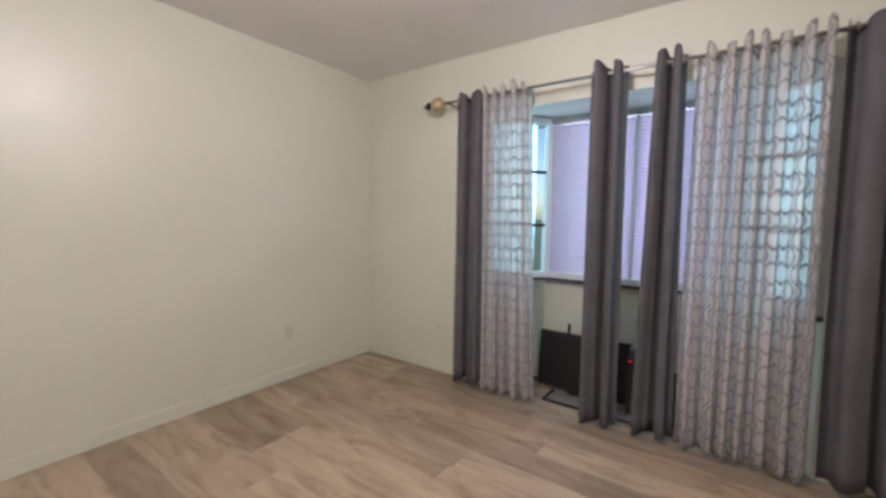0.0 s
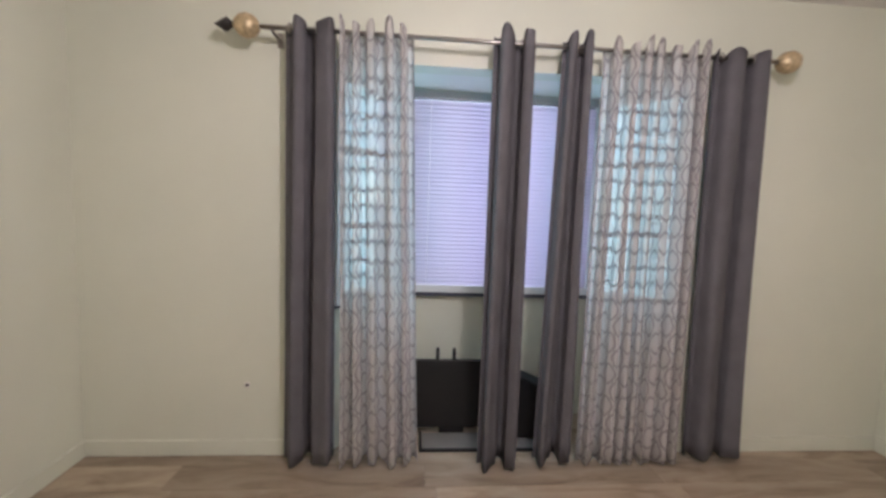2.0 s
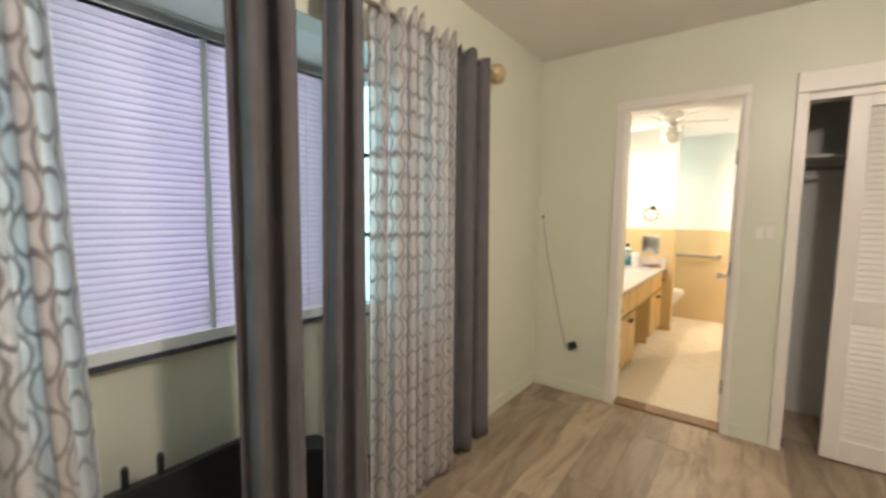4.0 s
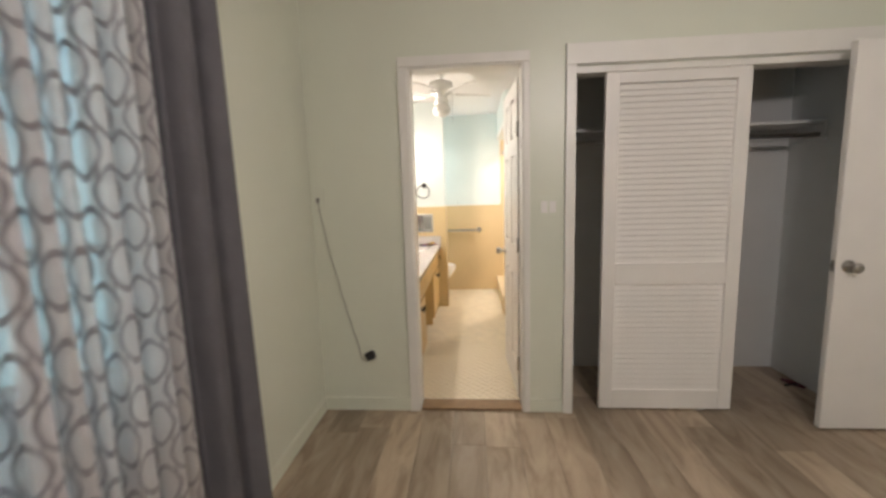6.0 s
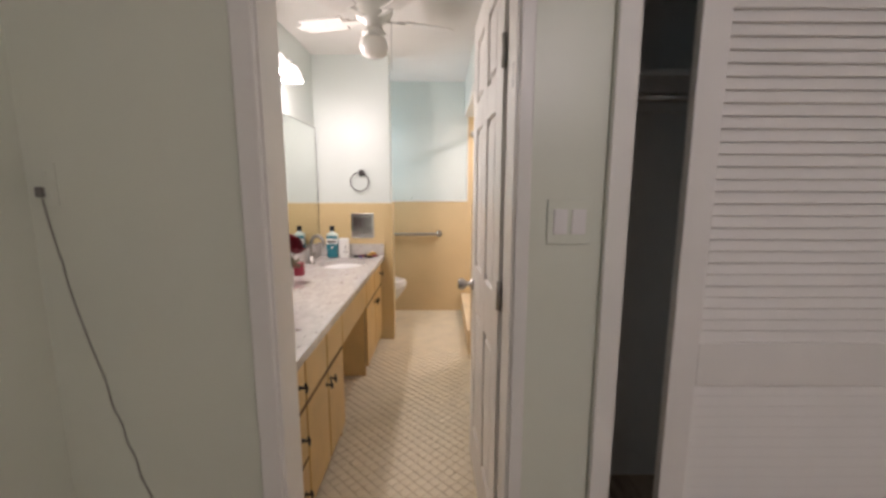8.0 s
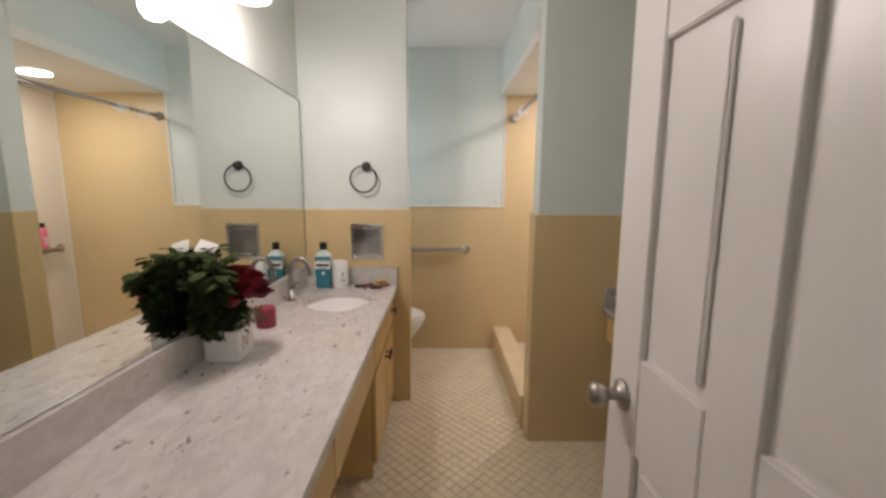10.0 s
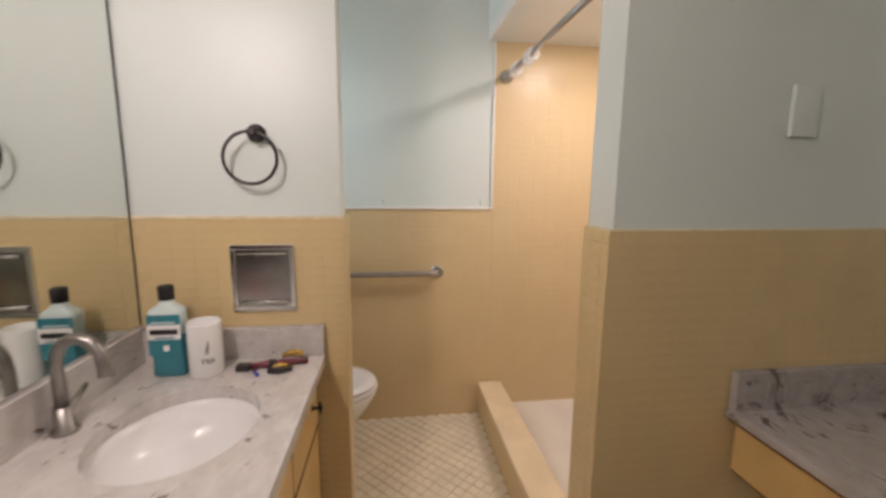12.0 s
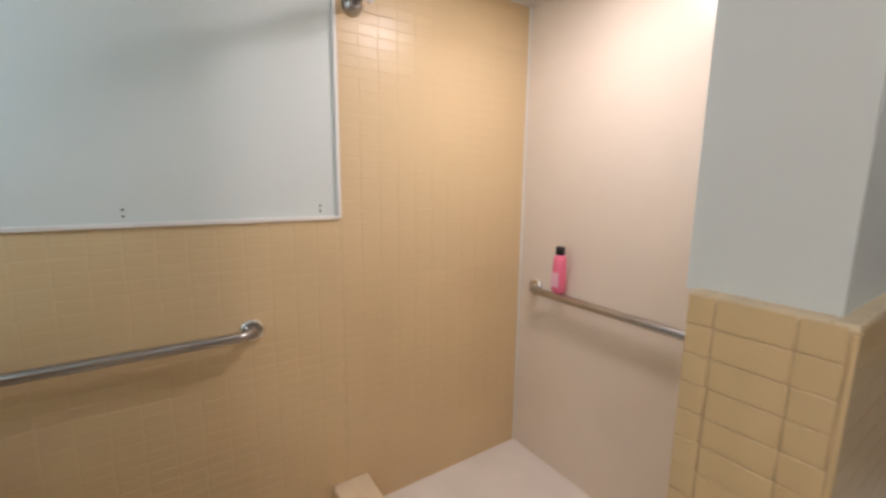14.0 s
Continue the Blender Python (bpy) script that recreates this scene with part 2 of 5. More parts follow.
SLAT = slat_material()
GLASS = bpy.data.materials.new("window_glass")
GLASS.use_nodes = True
g = GLASS.node_tree.nodes["Principled BSDF"]
g.inputs["Transmission Weight"].default_value = 1
g.inputs["Roughness"].default_value = 0
g.inputs["IOR"].default_value = 1.1
g.inputs["Base Color"].default_value = (.82, .97, .97, 1)
MIRROR = bpy.data.materials.new("mirror_glass")
MIRROR.use_nodes = True
g = MIRROR.node_tree.nodes["Principled BSDF"]
g.inputs["Metallic"].default_value = 1
g.inputs["Roughness"].default_value = .015
g.inputs["Base Color"].default_value = (.80, .83, .80, 1)


# ---- mesh helpers ----
def bx(bm, a, b, bevel=0.0, rot=None):
    c = [(p + q) / 2 for p, q in zip(a, b)]
    m = Matrix.Translation(c) @ (rot if rot else Matrix.Identity(4)) @ Matrix.Diagonal([abs(q - p) for p, q in zip(a, b)] + [1])
    r = bmesh.ops.create_cube(bm, size=1, matrix=m)
    if bevel:
        es = list({e for v in r["verts"] for e in v.link_edges})
        bmesh.ops.bevel(bm, geom=es, offset=bevel, segments=2, affect='EDGES', profile=.6)
    return bm


def box(a, b, bevel=0.0):
    return bx(bmesh.new(), a, b, bevel)


def tube(bm, pts, r, seg=10, cap=True):
    pts = [Vector(p) for p in pts]
    rings = []
    up = Vector((0, 0, 1))
    for i, p in enumerate(pts):
        d = (pts[min(i + 1, len(pts) - 1)] - pts[max(i - 1, 0)]).normalized()
        s = d.cross(up)
        if s.length < .05:
            s = d.cross(Vector((0, 1, 0)))
        s.normalize()
        u = s.cross(d)
        rr = r[i] if isinstance(r, (list, tuple)) else r
        rings.append([bm.verts.new(p + (s * math.cos(k * 2 * math.pi / seg) + u * math.sin(k * 2 * math.pi / seg)) * rr) for k in range(seg)])
    for a, b in zip(rings, rings[1:]):
        for k in range(seg):
            f = bm.faces.new((a[k], a[(k + 1) % seg], b[(k + 1) % seg], b[k]))
            f.smooth = True
    if cap:
        bm.faces.new(rings[0][::-1])
        bm.faces.new(rings[-1])
    return bm


def lathe(bm, prof, at, seg=24, axis="z", sx=1.0, sy=1.0):
    rings = []
    for r, h in prof:
        ring = []
        for k in range(seg):
            c, s = math.cos(2 * math.pi * k / seg) * r * sx, math.sin(2 * math.pi * k / seg) * r * sy
            v = (c, s, h) if axis == "z" else ((c, h, s) if axis == "y" else (h, c, s))
            ring.append(bm.verts.new(Vector(at) + Vector(v)))
        rings.append(ring)
    for a, b in zip(rings, rings[1:]):
        for k in range(seg):
            f = bm.faces.new((a[k], a[(k + 1) % seg], b[(k + 1) % seg], b[k]))
            f.smooth = True
    bm.faces.new(rings[0][::-1])
    bm.faces.new(rings[-1])
    bmesh.ops.recalc_face_normals(bm, faces=bm.faces)
    return bm


def torus(bm, at, R, r, axis="y", seg=36, sub=10):
    rings = []
    for i in range(seg):
        a = 2 * math.pi * i / seg
        ring = []
        for k in range(sub):
            b = 2 * math.pi * k / sub
            q, w = (R + r * math.cos(b)), r * math.sin(b)
            v = (q * math.cos(a), w, q * math.sin(a)) if axis == "y" else ((w, q * math.cos(a), q * math.sin(a)) if axis == "x" else (q * math.cos(a), q * math.sin(a), w))
            ring.append(bm.verts.new(Vector(at) + Vector(v)))
        rings.append(ring)
    for i in range(seg):
        for k in range(sub):
            f = bm.faces.new((rings[i][k], rings[(i + 1) % seg][k], rings[(i + 1) % seg][(k + 1) % sub], rings[i][(k + 1) % sub]))
            f.smooth = True
    bmesh.ops.recalc_face_normals(bm, faces=bm.faces)
    return bm


def mesh_of(name, bm, material):
    me = bpy.data.meshes.new(name)
    bm.to_mesh(me)
    bm.free()
    me.materials.append(material)
    return me


def origin(o):
    p = Vector((0, 0, 0))
    while o:
        p = p + o.location
        o = o.parent
    return p


def part(name, bm, material, parent, label=""):
    o = new(name, mesh_of(name, bm, material))
    o.parent = parent
    o.location = -origin(parent)
    if label:
        o["label"] = label
    return o


def piece(name, me, at, parent, turn=0.0):
    o = new(name, me)
    o.parent = parent
    o.location = Vector(at) - origin(parent)
    o.rotation_euler = (0, 0, turn)
    return o


def thing(name, at, label, category, group=""):
    o = new(name)
    o.location = at
    o.empty_display_size = .05
    return tagged(o, label, category, group)


def solo(name, bm, material, label, category, group=""):
    return tagged(new(name, mesh_of(name, bm, material)), label, category, group)


def struct(name, bm, material, label="", category=""):
    return tagged(new(name, mesh_of(name, bm, material)), label, category, kind="structure")


# ---- the shell ----
H, HB = 2.50, 2.385          # ceilings of the bedroom and the bathroom
D0, D1, DH = .620, 1.250, 2.05   # bathroom doorway
C0, C1, CH = 1.535, 3.10, 2.02   # closet opening
LOW = -.03

struct("wall_south", box((-.12, -4.57, LOW), (3.82, -4.45, H)), PAINT, "pale cream painted bedroom wall", "wall")
struct("wall_east", box((3.70, -4.45, LOW), (3.82, .8, H)), PAINT, "pale cream painted bedroom wall", "wall")
struct("wall_west_south", box((-.12, -4.45, LOW), (0, -3.22, H)), PAINT, "pale cream wall beside the bay window", "wall")
struct("wall_west_north", box((-.12, -1.30, LOW), (0, 0, H)), PAINT, "pale cream wall beside the bay window", "wall")
struct("wall_west_header", box((-.12, -3.22, 2.055), (0, -1.30, H)), PAINT, "pale cream wall over the bay window", "wall")
struct("wall_north_left", box((-.12, 0, LOW), (D0 - .02, .12, H)), PAINT, "pale green painted wall with cord", "wall")
struct("wall_north_middle", box((D1 + .02, 0, LOW), (C0 - .02, .12, H)), PAINT, "pale green wall between doorway and closet", "wall")
struct("wall_north_header", box((D0 - .02, 0, DH + .02), (D1 + .02, .12, H)), PAINT)
struct("wall_closet_header", box((C0 - .02, 0, CH), (3.70, .12, H)), PAINT)
struct("wall_north_right", box((C1, 0, LOW), (3.70, .12, CH)), PAINT)
struct("ceiling", box((-.12, -4.57, H), (3.82, .14, H + .1)), CEIL, "off-white matte bedroom ceiling", "ceiling")
# bay
BX = -.45
bay = bmesh.new()
bx(bay, (BX - .1, -2.90, LOW), (BX, -1.62, .80))
struct("wall_bay_under_window", bay, PAINT, "pale wall below the bay window", "wall")


def slab(bm, p, q, z0, z1, th):
    """An upright slab along p-q, with its thickness to the left of that way."""
    d = Vector((q[0] - p[0], q[1] - p[1], 0)).normalized()
    n = Vector((-d.y, d.x, 0)) * th
    a, b = Vector((*p, 0)), Vector((*q, 0))
    vs = [bm.verts.new(v + Vector((0, 0, z))) for z in (z0, z1) for v in (a, b, b + n, a + n)]
    for f in ((0, 1, 2, 3), (4, 7, 6, 5), (0, 4, 5, 1), (1, 5, 6, 2), (2, 6, 7, 3), (3, 7, 4, 0)):
        bm.faces.new([vs[i] for i in f])
    bmesh.ops.recalc_face_normals(bm, faces=bm.faces)
    return bm


SL = ((0, -3.22), (BX, -2.90))
SR = ((BX, -1.62), (0, -1.30))
for nm, (p, q) in (("wall_bay_south", SL), ("wall_bay_north", SR)):
    struct(nm, slab(bmesh.new(), q, p, LOW, .80, -.09), PAINT)
soffit = bmesh.new()
bx(soffit, (BX - .25, -3.4, 2.055), (-.12, -1.1, 2.2))
struct("ceiling_bay", soffit, TRIM, "white soffit of the bay window", "ceiling")
struct("ground", box((-400, -400, -.35), (400, 400, -.30)), STONEW, "green garden ground outside the window", "ground")


def window(name, p, q, z0, z1, bars_v, bars_h, frame_mat, grid_mat):
    w = thing(name, (*p, z0), "painted window frame with clear glass panes", "window")
    w["kind"] = "structure"
    P, Q = Vector((*p, 0)), Vector((*q, 0))
    d = (Q - P).normalized()
    n = Vector((-d.y, d.x, 0))
    L = (Q - P).length
    fw, th = .045, .06

    def bar(u0, u1, za, zb, t0, t1, nm, mt):
        bm = bmesh.new()
        a, b = P + d * u0 - n * t0, P + d * u1 - n * t0
        slab(bm, (a.x, a.y), (b.x, b.y), za, zb, -(t1 - t0))
        part(nm, bm, mt, w)

    bar(0, fw, z0, z1, 0, th, "window_frame", frame_mat)
    bar(L - fw, L, z0, z1, 0, th, "window_frame", frame_mat)
    bar(fw, L - fw, z0, z0 + fw, 0, th, "window_frame", frame_mat)
    bar(fw, L - fw, z1 - fw, z1, 0, th, "window_frame", frame_mat)
    for i in range(1, bars_v):
        u = L * i / bars_v
        bar(u - .011, u + .011, z0 + fw, z1 - fw, .012, .04, "glazing_bar", grid_mat)
    for i in range(1, bars_h):
        z = z0 + (z1 - z0) * i / bars_h
        bar(fw, L - fw, z - .011, z + .011, .014, .038, "glazing_bar", grid_mat)
    bm = bmesh.new()
    a, b = P + d * fw - n * .024, P + d * (L - fw) - n * .024
    slab(bm, (a.x, a.y), (b.x, b.y), z0 + fw, z1 - fw, -.004)
    part("pane", bm, GLASS, w).visible_shadow = False
    return w


window("window_1", (0 - .0, -3.22), (BX, -2.90), .82, 2.05, 1, 3, FRAMEW, BLACKM)
window("window_2", (BX, -2.90), (BX, -1.62), .82, 2.05, 2, 1, FRAMEW, FRAMEW)
window("window_3", (BX, -1.62), (0, -1.30), .82, 2.05, 1, 3, FRAMEW, BLACKM)
window("window_4", (-.055, 2.58), (-.055, 3.08), 1.28, 1.92, 1, 2, FRAMEW, FRAMEW)
sl = bmesh.new()
bx(sl, (BX - .02, -2.90, .795), (BX + .055, -1.62, .825), .004)
struct("window_sill", sl, SILL, "thin dark window sill under the blinds", "window sill")
for p, q in (SL, SR):
    sl = bmesh.new()
    slab(sl, p, q, .797, .823, -.03)
    struct("window_sill_side", sl, SILL)

# doorway frame, threshold and casings
for x0, x1 in ((D0 - .02, D0), (D1, D1 + .02)):
    struct("door_jamb", box((x0, -.004, 0), (x1, .124, DH)), TRIM)
struct("door_head_jamb", box((D0 - .02, -.004, DH), (D1 + .02, .124, DH + .02)), TRIM)


def casing(a, b, name="trim_casing"):
    bm = box(a, b, .005)
    struct(name, bm, TRIM, "white painted wooden casing", "trim")


casing((D0 - .065, -.018, 0), (D0 - .008, -.002, DH + .008))
casing((D1 + .008, -.018, 0), (D1 + .045, -.002, DH + .008))
casing((D0 - .065, -.019, DH + .008), (D1 + .045, -.002, DH + .065))
casing((D0 - .06, .122, 0), (D0 - .008, .136, DH + .008))
casing((D0 - .06, .122, DH + .008), (D1 + .045, .136, DH + .06))
struct("threshold", box((D0, -.005, -.01), (D1, .115, .016), .006), mat("worn_oak_threshold", (.27, .17, .09), .5, var=.2, scale=15), "worn brown wooden door threshold", "threshold")
casing((C0 - .045, -.024, 0), (C0 + .012, -.002, CH + .004))
casing((C0 - .045, -.025, CH + .004), (C1 + .03, -.002, CH + .115))
casing((C1 - .012, -.024, 0), (C1 + .03, -.002, CH + .004))
for x0, x1 in ((C0 - .02, C0 + .002), (C1 - .002, C1 + .02)):
    struct("closet_jamb", box((x0, -.003, 0), (x1, .124, CH)), TRIM)
struct("closet_track", box((C0, .005, CH - .035), (C1, .115, CH - .001)), TRIM, "white closet door header track", "trim")
# skirting
for a, b in (((0, -4.45, 0), (3.7, -4.438, .085)), ((0, -4.438, 0), (.012, -3.22, .085)), ((0, -1.30, 0), (.012, -.012, .085)),
             ((0, -.012, 0), (D0 - .065, 0, .085)), ((D1 + .045, -.012, 0), (C0 - .045, 0, .085)), ((3.688, -4.438, 0), (3.70, 0, .085)),
             ((BX, -2.89, 0), (BX + .012, -1.63, .085))):
    struct("baseboard", box(a, b, .004), PAINT, "low baseboard painted like the wall", "baseboard")

# closet
struct("wall_closet_west", box((1.37, .12, LOW), (1.45, .67, 2.4)), CLOSET)
struct("wall_closet_back", box((1.37, .67, LOW), (3.82, .77, 2.42)), CLOSET, "grey-green painted closet back wall", "wall")
struct("wall_closet_east", box((3.16, .12, LOW), (3.24, .67, 2.4)), CLOSET)
struct("ceiling_closet", box((1.37, .12, 2.4), (3.24, .67, 2.46)), CLOSET)
shelf = thing("closet_shelf", (2.3, .5, 1.70), "painted closet shelf with hanging rod below", "shelf")
part("board", box((1.45, .36, 1.715), (3.16, .67, 1.735), .003), CLOSET, shelf)
part("cleat", box((1.45, .648, 1.645), (3.16, .668, 1.714), .003), CLOSET, shelf)
part("rod", tube(bmesh.new(), [(1.451, .40, 1.65), (3.159, .40, 1.65)], .015, 12), STEEL, shelf)
for xx in (1.4505, 3.1395):
    part("end_cleat", box((xx, .36, 1.62), (xx + .02, .64, 1.714), .003), CLOSET, shelf)

# bathroom shell
XW, XE, YB, YF = .02, 2.20, 1.958, 3.24
WY = 2.385
west = bmesh.new()
for a, b in (((-.12, .12, LOW), (XW, 2.58, HB)), ((-.12, 3.08, LOW), (XW, YF + .1, HB)), ((-.12, 2.58, LOW), (XW, 3.08, 1.28)), ((-.12, 2.58, 1.92), (XW, 3.08, HB))):
    bx(west, a, b)
struct("wall_bath_west", west, MINT, "pale mint painted bathroom wall", "wall")
struct("wall_bath_south", box((1.37, .77, LOW), (XE + .1, .785, HB)), MINT)
struct("wall_bath_niche", box((1.345, .13, LOW), (1.37, .785, HB)), MINT)
struct("wall_bath_east", box((XE, .785, LOW), (XE + .1, YB, HB)), MINT, "pale mint painted bathroom wall", "wall")
struct("wall_bath_over_door", box((XW, .12, DH + .061), (1.345, .135, HB)), MINT)
struct("wall_bath_beside_door", box((XW, .12, LOW), (D0 - .061, .135, DH + .061)), MINT)
struct("ceiling_bath", box((-.12, .12, HB), (XE + .1, YF + .1, HB + .1)), CEIL, "off-white bathroom ceiling", "ceiling")
struct("wall_far_upper", box((XW, YF, 1.19), (1.33, YF + .1, HB)), MINT, "pale mint panel covering a former window", "wall")
far_upper = bpy.data.objects["wall_far_upper"]
for hx in (.753, 1.272):
    for hz in (1.212, 1.229):
        part("screw_hole", lathe(bmesh.new(), [(.0035, 0), (.003, -.0012), (.001, -.0015)], (hx, YF, hz), 8, "y"), BLACKM, far_upper)
far_tile = struct("wall_far_tile", box((XW, YF - .0046, LOW), (1.335, YF + .1, 1.186)), GROUTFAR, "yellow tiled bathroom wainscot", "wall")
shower_far = struct("wall_shower_far", box((1.335, YF - .0046, LOW), (XE, YF + .1, 2.04)), GROUTFAR, "yellow tiled shower wall", "wall")
struct("wall_shower_east", box((XE - .01, YB + .13, LOW), (XE + .1, YF - .006, 2.04)), TILEPALE, "pale peach tiled shower wall", "wall")
struct("ceiling_shower", box((1.30, YB + .12, 2.04), (XE + .1, YF + .1, 2.10)), TRIM, "white dropped shower ceiling", "ceiling")
struct("wall_shower_header", box((1.30, YB + .12, 2.10), (1.36, YF, HB)), MINT)
struct("trim_panel_side", box((1.328, YF - .014, 1.187), (1.340, YF - .001, 2.04), .002), TRIM)
struct("trim_shower_corner", box((XE - .018, YF - .013, .05), (XE - .0102, YF - .0063, 2.038), .002), TRIM)
struct("trim_panel_bottom", box((XW, YF - .014, 1.182), (1.329, YF - .001, 1.194), .002), TRIM)
# wing wall and the pier beside the shower: painted above, tiled below
TZ = 1.20
wing_upper = struct("wall_wing_upper", box((XW, WY + .006, TZ), (.636, WY + .122, HB)), MINT, "pale painted stub wall with towel ring", "wall")
wing = struct("wall_wing", box((XW, WY + .0006, LOW), (.642, WY + .123, TZ)), GROUT, "yellow tiled stub wall beside the vanity", "wall")
struct("wall_pier_upper", box((1.314, YB + .014, TZ), (XE, YB + .136, HB)), MINT, "pale green painted wall by the shower", "wall")
pier = struct("wall_pier", box((1.302, YB + .0006, LOW), (XE, YB + .125, TZ)), GROUT, "yellow tiled wall end by the shower", "wall")
for a, b in (((XW, WY - .003, TZ - .004), (.646, WY + .006, TZ + .006)), ((1.297, YB, TZ - .004), (XE, YB + .016, TZ + .003)), ((1.297, YB + .017, TZ - .004), (1.316, YB + .124, TZ + .003))):
    struct("trim_tile_cap", box(a, b, .002), mat("cream_caulk", (.72, .62, .42), .6, var=.1, scale=40))
struct("shower_floor", box((1.41, YB + .12, LOW), (XE, YF, .05)), PAN, "white shower pan floor", "floor")
cb = thing("shower_curb", (1.34, 2.66, 0), "low tiled shower curb with a pale stone cap", "shower curb")
cb["kind"] = "structure"
part("curb_side", box((1.285, YB + .125, -.01), (1.405, YF - .006, .165)), TILEWALL, cb)
part("cap", box((1.277, YB + .127, .165), (1.415, YF - .007, .192), .005), CURB, cb, "pale stone cap")

# ---- curtains ----
def cloth(y0, y1, b0, b1, zt, zb, folds, amp, phase, seed, material, nu=None, nv=26, x=.13, th=.003, scallop=0.0):
    rnd = random.Random(seed)
    nu = nu or int(folds * 18)
    bm = bmesh.new()
    uvl = bm.loops.layers.uv.new("UVMap")
    ph = [rnd.uniform(-.5, .5) for _ in range(4)]
    grid = []
    for j in range(nv + 1):
        v = j / nv
        row = []
        for i in range(nu + 1):
            u = i / nu
            y = (y0 + (y1 - y0) * u) * (1 - v) + (b0 + (b1 - b0) * u) * v
            a = 2 * math.pi * folds * u + phase + .35 * math.sin(3 * v + ph[0]) * v + .7 * math.sin(2 * math.pi * u * 1.7 + ph[2] * 6)
            w = amp * (math.cos(a) + (.10 + .30 * v) * math.cos(2.3 * a + ph[1]) + .16 * math.cos(.37 * a + ph[3]) + .18 * v * math.sin(a * .5 + ph[2]))
            y += amp * .35 * math.sin(2 * a) * (y1 - y0) / max(.001, abs(y1 - y0)) * .6
            ztop = zt + scallop * max(0, math.cos(a)) * (1 + .45 * math.sin(a * 1.31 + ph[1] * 5))
            z = ztop + (zb - ztop) * v + (.012 * math.sin(a + ph[3]) if j == nv else 0)
            row.append((bm.verts.new((x + w, y, z)), i, z))
        grid.append(row)
    arc = [0.0]
    for p, q in zip(grid[nv // 2], grid[nv // 2][1:]):
        arc.append(arc[-1] + (q[0].co - p[0].co).length)
    for j in range(nv):
        for i in range(nu):
            q = (grid[j][i], grid[j][i + 1], grid[j + 1][i + 1], grid[j + 1][i])
            f = bm.faces.new([k[0] for k in q])
            f.smooth = True
            for lp, k in zip(f.loops, q):
                lp[uvl].uv = (arc[k[1]], k[2])
    return bm


def curtain(label, *a, sheer=False, rings=0, **k):
    m = SHEER if sheer else GREY
    t = thing("sheer_curtain" if sheer else "curtain", (.13, (a[0] + a[1]) / 2, a[5]), label, "curtain", "curtains on the rod")
    o = part("panel", cloth(*a, material=m, **k), m, t)
    s = o.modifiers.new("thickness", "SOLIDIFY")
    s.thickness = .0008 if sheer else .003
    for i in range(rings):
        y = a[0] + (a[1] - a[0]) * (i + .5) / rings
        part("grommet", torus(bmesh.new(), (.13, y, 2.135), .022, .004, "y", 20, 6), STEEL, t, "steel grommet ring")
    return t


curtain("charcoal blackout curtain hanging from the rod", -3.41, -3.17, -3.42, -3.16, 2.155, .045, 2.0, .042, 2.6, 1, rings=4, scallop=.03)
curtain("white sheer curtain with grey trellis print", -3.15, -2.81, -3.12, -2.73, 2.150, .035, 4.6, .034, .4, 2, sheer=True, scallop=.04)
curtain("narrow charcoal blackout curtain hanging in two folds", -2.42, -2.215, -2.415, -2.20, 2.165, .020, 2.0, .048, 3.0, 3, rings=4, x=.145, scallop=.03)
curtain("narrow charcoal blackout curtain hanging in two folds", -2.08, -1.93, -2.12, -1.90, 2.170, .040, 2.0, .042, 3.2, 4, rings=4, scallop=.03)
curtain("wide white sheer curtain with grey trellis print", -1.885, -1.345, -1.89, -1.33, 2.140, .030, 7.3, .036, .9, 5, sheer=True, scallop=.05)
curtain("wide charcoal blackout curtain at the rod end", -1.33, -1.01, -1.31, -.965, 2.150, .060, 2.3, .040, 1.0, 6, rings=4, scallop=.03)

rod = thing("curtain_rod", (.13, -2.2, 2.14), "thin steel curtain rod with gold ball finials", "curtain rod")
part("pole", tube(bmesh.new(), [(.13, -3.55, 2.135), (.13, -.95, 2.135)], .0105, 14), STEEL, rod)
for y, s in ((-3.57, -1), (-.93, 1)):
    fin = part("finial", lathe(bmesh.new(), [(.012, -.06), (.02, -.055), (.03, -.048), (.047, -.03), (.055, 0), (.047, .03), (.03, .047), (.012, .056)], (.13, y, 2.135), 20, "y"), GOLD, rod, "gold mosaic ball finial")
    tip = bmesh.new()
    lathe(tip, [(.006, 0), (.036, .035 * s), (.004, .085 * s)], (.13, y + .055 * s, 2.135), 4, "y")
    if s < 0:
        part("finial_tip", tip, BRONZE, fin)
    else:
        tip.free()
for y in (-3.46, -2.0, -1.5):
    bm = bmesh.new()
    tube(bm, [(0.002, y, 2.125), (.08, y, 2.12), (.13, y, 2.124)], .007, 8)
    bx(bm, (.0, y - .015, 2.09), (.006, y + .015, 2.16), .002)
    part("bracket", bm, STEEL, rod)

